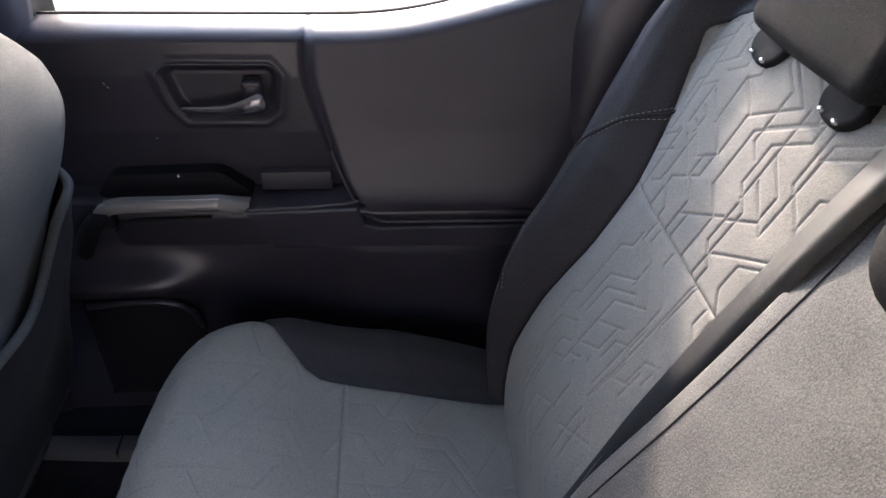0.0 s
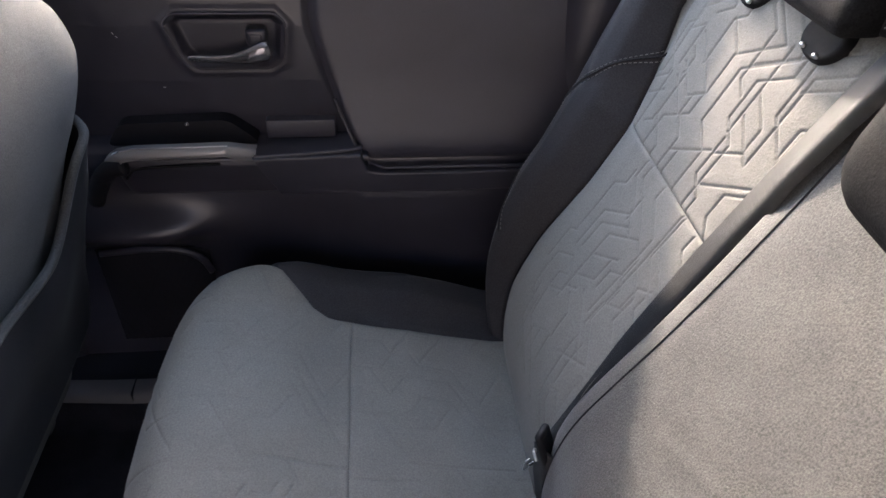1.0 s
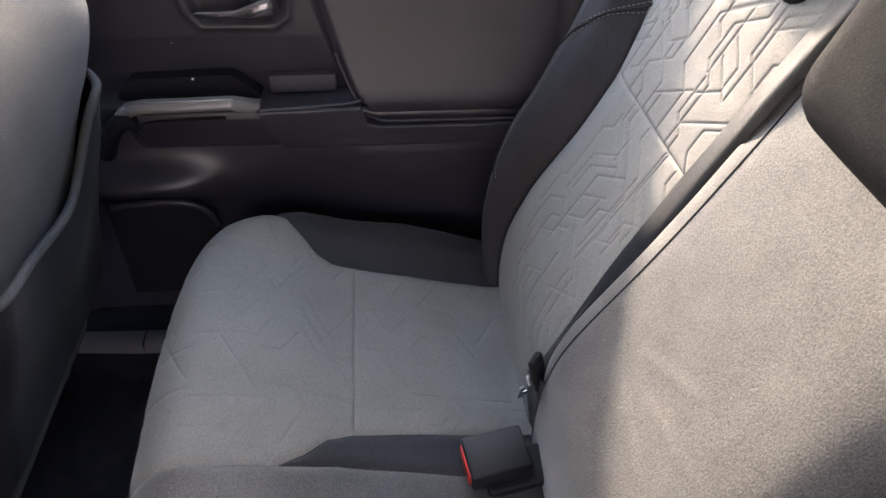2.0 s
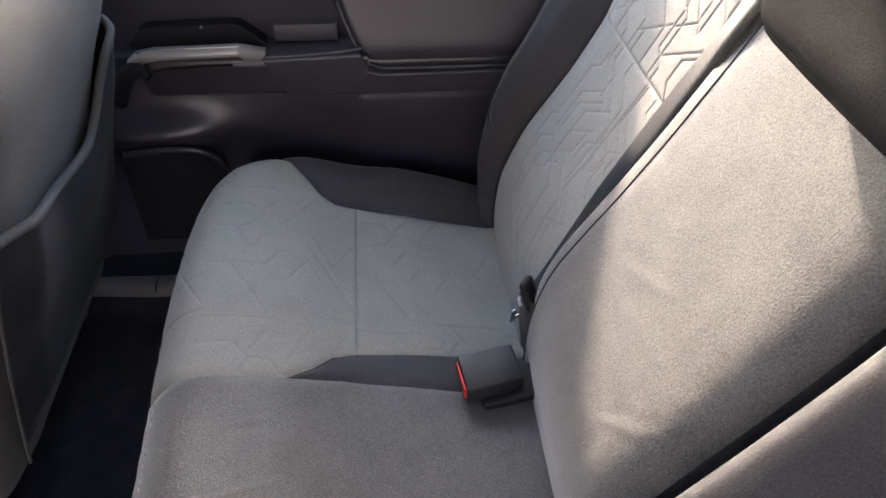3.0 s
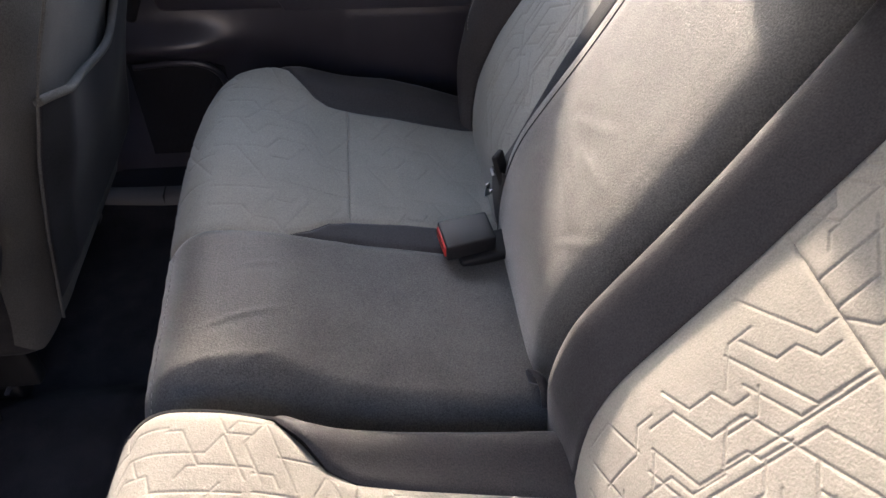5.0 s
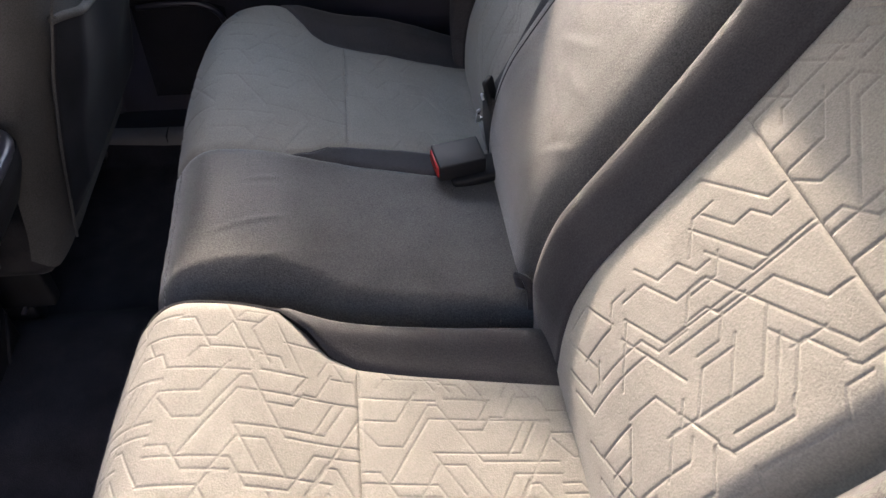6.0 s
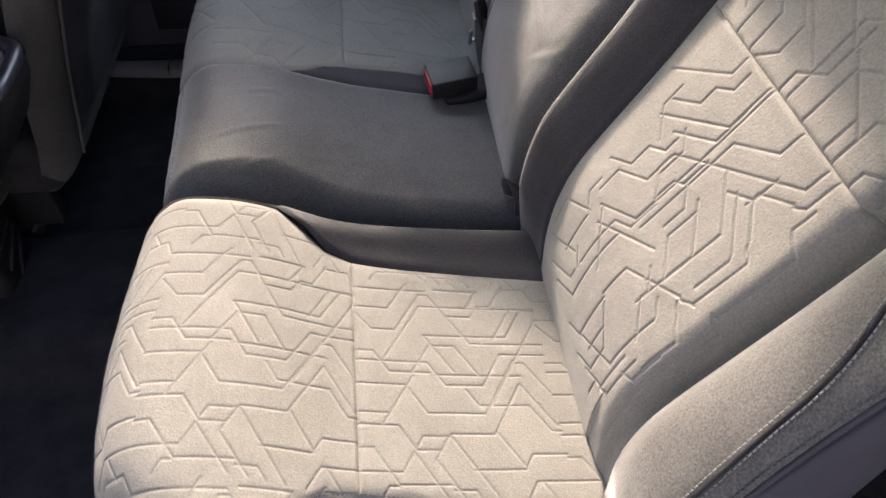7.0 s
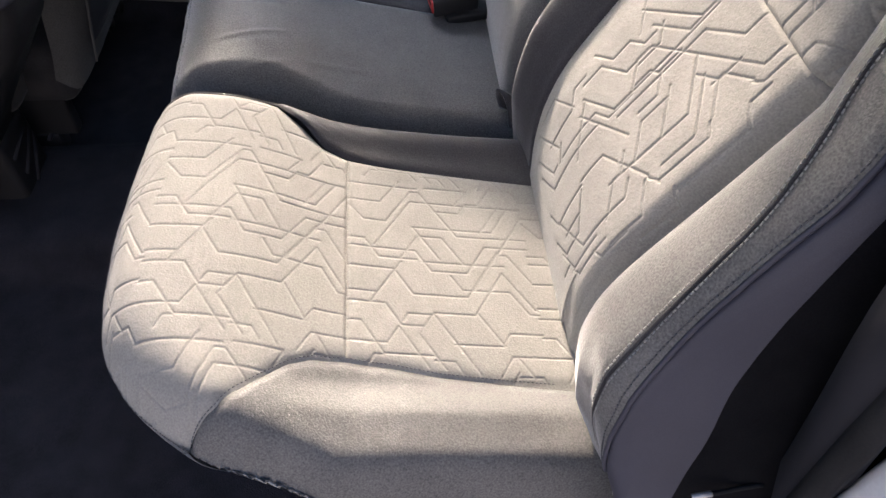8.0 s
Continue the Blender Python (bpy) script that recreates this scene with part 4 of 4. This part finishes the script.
gy = 0.936 + 0.02 * np.clip(corner - 0.9, 0, 1) ** 1.0 + 0.0008 * (np.sin(gx * 1500) * np.sin(gz * 1500) > 0)
top = np.minimum(gz, 0.352 - 0.6 * np.clip(gx + 0.275, 0, 1) ** 1.15)
speaker = sheet("speaker_grille", np.stack([gx, gy, top], -1), PILLAR_PLASTIC, door, "black speaker grille")
path = smooth_path([(-0.40, 0.922, 0.350), (-0.33, 0.920, 0.358), (-0.285, 0.920, 0.357), (-0.26, 0.922, 0.347), (-0.243, 0.926, 0.328), (-0.236, 0.93, 0.30)], 40)
rod_part("speaker_rim", path, 0.006, PLASTIC, door, sides=10)

# armrest with pull handle
u = np.linspace(0, 1, 90)[None, :]
a = np.linspace(0, 1, 40)[:, None]
x = -0.345 + u * 0.375 + 0 * a
prof_y = np.interp(a, [0, 0.10, 0.35, 0.55, 0.68, 0.80, 1.0], [0.950, 0.935, 0.925, 0.918, 0.920, 0.935, 0.992]) + 0 * u
prof_z = np.interp(a, [0, 0.10, 0.35, 0.55, 0.68, 0.80, 1.0], [0.440, 0.455, 0.485, 0.510, 0.522, 0.526, 0.528]) + 0 * u
ends = np.clip(u * 375 / 30, 0, 1)
prof_y = prof_y + 0.03 * (1 - np.sqrt(np.clip(1 - (1 - ends) ** 2, 0, 1)))
prof_y = prof_y + 0.035 * np.clip((u - 0.62) / 0.38, 0, 1) ** 1.5 * np.clip((0.6 - a) / 0.2, 0, 1)
sheet("armrest", np.stack([x, prof_y, prof_z], -1), PLASTIC, door)


def plate(ring, front, back, bevel):
    """A plate cut along an outline in x and z, its front face at front(x, z), with a rounded rim."""
    bm = bmesh.new()
    n = len(ring)
    mid = np.mean(ring, 0)
    rows = []
    for inset, step in ((0.0, None), (0.0, bevel), (0.3 * bevel, 0.3 * bevel), (bevel, 0.0)):
        pts = []
        for k in range(n):
            a, b, c = (np.array(ring[(k + d) % n], float) for d in (-1, 0, 1))
            m = np.array((-(c - a)[1], (c - a)[0]))
            m /= np.linalg.norm(m)
            p = b + m * inset
            pts.append(bm.verts.new((p[0], back if step is None else front(p[0], p[1]) + step, p[1])))
        rows.append(pts)
    for r0, r1 in zip(rows, rows[1:]):
        for k in range(n):
            bm.faces.new((r0[k], r0[(k + 1) % n], r1[(k + 1) % n], r1[k]))
    bmesh.ops.triangulate(bm, faces=[bm.faces.new(rows[-1])])
    return bm


top_line = smooth_path([(-0.352, 0.913, 0.514), (-0.342, 0.909, 0.530), (-0.326, 0.904, 0.542), (-0.300, 0.902, 0.5475), (-0.24, 0.901, 0.549), (-0.170, 0.901, 0.551), (-0.150, 0.909, 0.543), (-0.132, 0.920, 0.534)], 90, 0.012)
low_line = smooth_path([(-0.338, 0.908, 0.507), (-0.329, 0.905, 0.520), (-0.316, 0.900, 0.5305), (-0.297, 0.898, 0.5345), (-0.24, 0.897, 0.5365), (-0.172, 0.897, 0.5385), (-0.157, 0.905, 0.527), (-0.135, 0.918, 0.519)], 90, 0.012)
upper = top_line + np.array([0, 0.0025, 0.0015])
lower = low_line + np.array([0, 0.0025, -0.0015])
deep = np.array([0, 0.014, -0.001])
grip = sheet("pull_handle", np.stack([upper + deep, upper, top_line, 0.5 * (top_line + low_line) + np.array([0, -0.0012, 0]), low_line, lower, lower + deep], 0), SILVER, door, "satin grey pull handle")
path = smooth_path([(-0.384, 0.934, 0.445), (-0.372, 0.924, 0.470), (-0.356, 0.917, 0.498), (-0.338, 0.911, 0.515), (-0.318, 0.909, 0.520)], 30, 0.02)
rod_part("handle_bracket", path, 0.014, PILLAR_PLASTIC, door, "dark lower end of the handle", 12, (0.9, 1.0))
path = smooth_path([(-0.346, 0.918, 0.524), (-0.327, 0.9065, 0.5425), (-0.300, 0.9045, 0.5495), (-0.24, 0.9035, 0.551), (-0.168, 0.9035, 0.5525)], 50, 0.02)
rod_part("bright_edge", path, 0.0011, STEEL, grip, "thin bright upper edge", 6)
path = smooth_path([(-0.326, 0.926, 0.487), (-0.312, 0.920, 0.506), (-0.29, 0.9165, 0.511), (-0.24, 0.916, 0.5135), (-0.186, 0.916, 0.515)], 50, 0.03)
rod_part("handle_lip", path, 0.0022, RUBBER, door, "", 8)
face = [(-0.106, 0.447), (0.34, 0.449), (0.34, 0.4935), (0.05, 0.491), (0.030, 0.497), (0.019, 0.531), (-0.138, 0.526)]
part("armrest_face", plate(face, lambda x, z: 0.906 + (0.533 - z) * 0.30, 0.965, 0.004), PAD, door, "smooth lower face of the armrest", smooth=False)
path = smooth_path([(-0.135, 0.916, 0.526), (-0.06, 0.916, 0.530), (0.0, 0.917, 0.534), (0.022, 0.922, 0.536)], 40)
rod_part("armrest_edge", path, 0.003, PAD, door, "", 10, (1.0, 1.0))
bm = boxed((-0.120, 0.962, 0.531), (-0.018, 0.988, 0.560), 0.002)
part("switch_plate", bm, PAD, door, "plain dark switch plate")
# flat plate, black for the shade of the hollow behind the grip
bm = bmesh.new()
ring = rounded_ring([(-0.352, 0.528), (-0.328, 0.563), (-0.172, 0.568), (-0.128, 0.528)], 0.014)
near_r = [bm.verts.new((x, 0.952, z)) for x, z in ring]
far_r = [bm.verts.new((x, 0.990, z)) for x, z in ring]
bm.faces.new(near_r)
for k in range(len(ring)):
    bm.faces.new((near_r[k], near_r[k - 1], far_r[k - 1], far_r[k]))
part("handle_well_shade", bm, PILLAR_PLASTIC, door, "flat black plate for the shaded handle well", False)
bm = bmesh.new()
bmesh.ops.create_uvsphere(bm, u_segments=12, v_segments=8, radius=0.003, matrix=pose(-0.229, 0.944, 0.566))
part("screw", bm, STEEL, door, "bright screw head")

# small pale scuffs and lint on the trim
for x, y, z, turn in ((-0.308, 0.9705, 0.691, 60), (-0.304, 0.9705, 0.686, 40), (-0.256, 0.9715, 0.611, 10)):
    bm = bmesh.new()
    bmesh.ops.create_uvsphere(bm, u_segments=8, v_segments=6, radius=0.001, matrix=pose(x, y, z, 0, turn, 0) @ Matrix.Diagonal((2.2, 0.5, 0.7, 1)))
    part("scuff", bm, PALE_PLASTIC, door)

# inner handle in its recess
ring = rounded_ring([(x * 1.06 + 0.0095, z * 1.06 - 0.041) for x, z in HANDLE_RING], 0.016)
path = np.array([(x, 0.9705, z) for x, z in np.concatenate([ring, ring[:2]])])
rod_part("handle_bezel", path, 0.002, PLASTIC, door, "", 10)
path = smooth_path([(-0.214, 0.968, 0.656), (-0.18, 0.963, 0.656), (-0.15, 0.960, 0.658), (-0.128, 0.958, 0.663), (-0.112, 0.958, 0.668), (-0.100, 0.962, 0.671)], 50)
w = np.interp(np.linspace(0, 1, 50), [0, 0.1, 0.5, 0.75, 0.95, 1], [0.3, 0.5, 0.7, 1.2, 1.5, 1.2])
v, f = rod(path, 0.010, 12, (0.6, 1.0))
v = path.repeat(12, 0) + (v - path.repeat(12, 0)) * w.repeat(12)[:, None]
link_mesh("door_lever", v, f, CHROME, door, "dark chrome door lever")
bm = boxed((-0.131, 0.962, 0.674), (-0.103, 0.985, 0.698), 0.005)
part("lock_knob", bm, PLASTIC, door, "black lock slide")
bm = boxed((-0.125, 0.9605, 0.680), (-0.109, 0.965, 0.692), 0.002)
part("lock_face", bm, PLASTIC, door)

# window seal and glass
xs = np.linspace(-0.60, 0.47, 70)
path = np.stack([xs, np.full_like(xs, 1.040), sill_z(xs) - 0.004], -1)
rod_part("window_seal", path, 0.006, RUBBER, door, "black rubber belt seal", 10)
window = tagged(new("window_1"), "clear side window of the closed door", "window", kind="structure")
ob = sheet("pane", np.stack(np.meshgrid(np.linspace(-0.60, 0.48, 12), [1.05], np.linspace(0.74, 1.21, 10), indexing="ij"), -1)[:, 0], GLASS, window, "", False, 0.004)
ob.visible_shadow = False

# far door sill and pillar trims
sill = thing("sill_trim", "black plastic step trim along the door bottom", "sill trim", kind="structure")
xs = np.linspace(-0.9, 0.2, 60)
prof = [(0.850, 0.078), (0.853, 0.092), (0.862, 0.098), (0.876, 0.100), (0.888, 0.099)]
g = np.array([[(x, y + 0.01 * math.sin(x * 5), z + 0.05 * max(0, -0.44 - x) * (y - 0.84) * 8) for y, z in prof] for x in xs])
sheet("trim_strip", g, SILL_PLASTIC, sill, flip=True)
g = np.array([[(x, y + 0.01 * math.sin(x * 5), z) for y, z in ((0.884, 0.098), (0.89, 0.092), (0.92, 0.092), (0.96, 0.10))] for x in xs])
sheet("inner_strip", g, PILLAR_PLASTIC, sill, flip=True)
bm = boxed((-0.394, 0.842, 0.080), (-0.392, 0.880, 0.1015), 0.0006, 1)
part("joint", bm, DARK_PLASTIC, sill)


def pillar(name, rows, material, label):
    """An upright trim: rows of (z, list of x, y)."""
    g = np.array([[(x, y, z) for x, y in pts] for z, pts in rows])
    fine = np.stack([smooth_path(r, 24) for r in g])
    fine = np.stack([smooth_path(fine[:, k], 40) for k in range(24)], 1)
    t = thing(name, label, "pillar trim", kind="structure")
    sheet("trim", fine, material, t, "", False, 0.01)
    return t


pillar("pillar_far", [(z, [(x0 + d, 1.0), (x0 + 0.012 + d, 0.972), (x0 + 0.035 + d, 0.955), (x0 + 0.09 + d, 0.945), (x0 + 0.28 + d, 0.93)]) for z, x0, d in ((0.3, 0.30, 0), (0.6, 0.305, 0), (0.80, 0.312, 0), (0.86, 0.36, 0), (0.92, 0.45, 0), (1.05, 0.47, 0.0), (1.2, 0.48, 0))], PLASTIC, "dark plastic trim of the rear pillar beside the door")
pillar("pillar_near", [(z, [(x0 + 0.30, -0.405), (x0 + 0.06, -0.410), (x0 + 0.006, -0.418), (x0 + 0.002, -0.430), (x0 + 0.012, -0.441), (x0 + 0.030, -0.446)]) for z, x0 in ((0.05, 0.400), (0.35, 0.370), (0.5, 0.345), (0.65, 0.316), (0.8, 0.305), (1.0, 0.315), (1.2, 0.34))], PILLAR_PLASTIC, "dark plastic trim of the rear pillar in the doorway")
path = smooth_path([(0.392, -0.452, 0.04), (0.368, -0.452, 0.35), (0.338, -0.452, 0.65), (0.333, -0.452, 0.85), (0.37, -0.452, 1.15)], 50)
seal = thing("door_seal", "black rubber seal round the doorway", "door seal", kind="structure")
rod_part("seal", path, 0.011, RUBBER, seal, sides=10)
pillar("pillar_front_far", [(z, [(-0.66 + d, 0.96), (-0.64 + d, 0.945), (-0.56 + d, 0.942), (-0.50 + d, 0.95), (-0.475 + d, 0.975), (-0.465 + d, 1.02)]) for z, d in ((0.05, 0), (0.3, 0), (0.6, 0.005), (0.72, 0.055), (0.8, 0.068), (1.2, 0.07))], PLASTIC, "dark plastic trim of the middle pillar")
striker = thing("jamb_hook", "small pale metal hook low in the doorway", "hook")
arm = rod_part("arm", smooth_path([(0.352, -0.424, 0.384), (0.330, -0.427, 0.388), (0.306, -0.432, 0.396), (0.298, -0.4335, 0.3985)], 14), 0.0022, RUBBER, striker, "black arm", 8)
rod_part("tip", smooth_path([(0.300, -0.4332, 0.398), (0.294, -0.434, 0.399), (0.284, -0.434, 0.397)], 10), 0.0027, SILVER, arm, "pale metal tip", 8)

# ---- front passenger seat ----
seat = thing("front_seat", "charcoal cloth front seat seen from behind, with a map pocket", "car seat")
shell_x = eased([(0.15, -0.438), (0.2, -0.430), (0.3, -0.411), (0.4, -0.396), (0.5, -0.374), (0.6, -0.342), (0.66, -0.318), (0.70, -0.302), (0.75, -0.295), (0.80, -0.297), (0.9, -0.30)], 0.02)


def shell(y_lo, y_hi, z_lo, z_hi, rows, cols, out, round_y=0.07):
    """The rear shell of the front seat, rounded to the front at both sides and at the top."""
    y0, y1 = np.linspace(0, 1, cols)[None, :], np.linspace(0, 1, rows)[:, None]
    z = z_lo + (z_hi - z_lo) * y1 + 0 * y0
    a, b = y_lo(z), y_hi(z)
    y = a + (b - a) * y0
    d = np.minimum(y - a, b - y)
    q = np.clip(1 - d / round_y, 0, 1)
    x = shell_x(z) + out - np.where(y - a < b - y, 0.05, np.interp(z, [0.45, 0.62], [0.10, 0.030])) * (1 - np.sqrt(np.clip(1 - q ** 2, 0, 1)))
    return x, y, z


lo_y = curve([(0.15, 0.335), (0.3, 0.345), (0.6, 0.36), (0.8, 0.40), (0.9, 0.46)])
hi_y = curve([(0.15, 0.80), (0.25, 0.855), (0.35, 0.885), (0.5, 0.875), (0.6, 0.882), (0.70, 0.908), (0.75, 0.906), (0.79, 0.885), (0.83, 0.83), (0.9, 0.70)])
x, y, z = shell(lo_y, hi_y, 0.243, 0.845, 110, 90, 0.0, 0.12)
lift = np.interp(y, [0.335, 0.345, 0.355, 0.40, 0.46], [0.03, -0.012, -0.026, -0.008, 0.0]) * np.clip(1 - (z - 0.243) / 0.2, 0, 1)
z = z + lift
q = np.clip((z - 0.62) / 0.225, 0, 1)
x = x - 0.15 * (1 - np.sqrt(np.clip(1 - q ** 2, 0, 1)))
sheet("back_shell", np.stack([x, y, z], -1), SEAT_VINYL, seat)
pocket_top = eased([(0.34, 0.60), (0.40, 0.586), (0.45, 0.572), (0.535, 0.543), (0.60, 0.528), (0.65, 0.521), (0.70, 0.517), (0.735, 0.530), (0.765, 0.565), (0.80, 0.61), (0.87, 0.63)], 0.015)
x, y, z = shell(lo_y, hi_y, 0.0, 1.0, 70, 90, 0.010, 0.06)
seam_y = eased([(0.215, 0.384), (0.3, 0.388), (0.42, 0.406), (0.543, 0.418), (0.65, 0.420), (0.74, 0.448)], 0.02)
foot = 0.285
zq = foot + (pocket_top(y) - foot) * z
share = np.linspace(0, 1, 90)[None, :]
a, b = lo_y(zq), hi_y(zq)
y = seam_y(zq) + (b - seam_y(zq)) * share
zq = foot + (pocket_top(y) - foot) * z
d = np.minimum(y - a, b - y)
q = np.clip(1 - d / 0.06, 0, 1)
proud = 0.003 + 0.010 * np.clip(share / 0.12, 0, 1) * np.clip((1 - share) / 0.15, 0, 1) * np.clip(z / 0.08, 0.2, 1)
x = shell_x(zq) + proud - np.where(y - a < b - y, 0.05, 0.10) * (1 - np.sqrt(np.clip(1 - q ** 2, 0, 1))) + (0.010 * np.exp(-(((z - 0.75) / 0.3) ** 2)) + 0.003 * np.sin(y * 30) * z) * np.clip(share / 0.15, 0, 1)
sheet("map_pocket", np.stack([x, y, zq], -1), POCKET_CLOTH, seat, "slack cloth map pocket", thick=0.004)
rod_part("pocket_hem", np.stack([x[-1], y[-1], zq[-1]], -1), 0.006, SEAT_VINYL, seat, sides=8)
g0 = np.linspace(0.25, 0.74, 80)
rod_part("side_seam", np.stack([shell_x(g0) + 0.0035, seam_y(g0), g0], -1), 0.0022, SEAT_VINYL, seat, sides=7)
bm = boxed((-0.86, 0.38, 0.16), (-0.47, 0.84, 0.27), 0.03)
part("seat_base", bm, BLACK_CLOTH, seat, "black seat base")
bm = boxed((-0.60, 0.36, 0.20), (-0.40, 0.86, 0.86), 0.06, 4)
bmesh.ops.transform(bm, matrix=Matrix.Translation((-0.02, 0, 0)) @ Matrix.Shear("YZ", 4, (0.16, 0)), verts=bm.verts)
for v_ in bm.verts:
    v_.co.x = min(v_.co.x, float(shell_x(v_.co.z)) - 0.115)
part("back_pad", bm, SEAT_VINYL, seat)
for y in (0.40, 0.78):
    bm = boxed((-0.95, y - 0.018, 0.055), (-0.535, y + 0.018, 0.10), 0.004)
    part("seat_rail", bm, DARK_PLASTIC, seat, "black seat rail")
    bm = boxed((-0.552, y - 0.03, 0.095), (-0.545, y + 0.03, 0.1), 0.001, 1)
    part("rail_end", bm, PLASTIC, seat)
for y in (0.40, 0.78):
    bm = boxed((-0.80, y - 0.015, 0.095), (-0.50, y + 0.015, 0.18), 0.006)
    part("bracket", bm, DARK_PLASTIC, seat)

# ---- centre console ----
console = thing("centre_console", "black plastic centre console with an open bin between the front seats", "console")
rows = [(0.06, -0.60), (0.14, -0.575), (0.24, -0.53), (0.30, -0.488), (0.40, -0.418), (0.45, -0.396), (0.478, -0.392)]
rear = curve(rows)
zc = np.linspace(0.05, 0.478, 50)
ang = np.linspace(0, 1, 41)
ring = []
for zv in zc:
    r = float(rear(zv))
    hw = 0.092
    pts = [(-1.3, SEAT_Y + hw)] + [(r - 0.04 + 0.04 * math.sin(t), SEAT_Y + hw - 0.04 + 0.04 * math.cos(t)) for t in np.linspace(0, math.pi / 2, 9)] + [(r - 0.04 + 0.04 * math.cos(t), SEAT_Y - hw + 0.04 - 0.04 * math.sin(t)) for t in np.linspace(0, math.pi / 2, 9)] + [(-1.3, SEAT_Y - hw)]
    ring.append([(x, y, zv) for x, y in pts])
sheet("body", np.array(ring), DARK_PLASTIC, console)
for name, a, r, mat, lab in (("rim", 0.0, 0.010, PLASTIC, "smooth rounded rim"), ("inner_edge", 0.011, 0.0025, SILVER, "bright inner edge of the bin")):
    b, e = 0.086 - a, -0.399 - a
    lip = [(-1.0, SEAT_Y + b, 0.480), (e - 0.05, SEAT_Y + b, 0.480), (e - 0.016, SEAT_Y + b - 0.004, 0.480), (e - 0.003, SEAT_Y + b - 0.024, 0.480), (e, SEAT_Y, 0.480), (e - 0.003, SEAT_Y - b + 0.024, 0.480), (e - 0.016, SEAT_Y - b + 0.004, 0.480), (e - 0.05, SEAT_Y - b, 0.480), (-1.0, SEAT_Y - b, 0.480)]
    rim = rod_part(name, smooth_path(lip, 160, 0.02), r, mat, console if name == "rim" else rim, lab, 12)
bm = boxed((-1.0, SEAT_Y - 0.07, 0.40), (-0.42, SEAT_Y + 0.07, 0.41), 0.004)
part("bin_floor", bm, DARK_PLASTIC, console)
bm = boxed((-0.62, 0.225, 0.055), (-0.541, 0.336, 0.205), 0.012)
vent = part("vent_panel", bm, DARK_PLASTIC, console)
for k in range(3):
    y0, z0, y1, z1 = 0.318 + 0.004 * k, 0.182 - 0.014 * k, 0.243 + 0.011 * k, 0.170 - 0.040 * k
    rod_part("vent_slat", [(-0.540, y0, z0), (-0.540, 0.5 * (y0 + y1), 0.5 * (z0 + z1)), (-0.540, y1, z1)], 0.0034, PILLAR_PLASTIC, vent, sides=6)
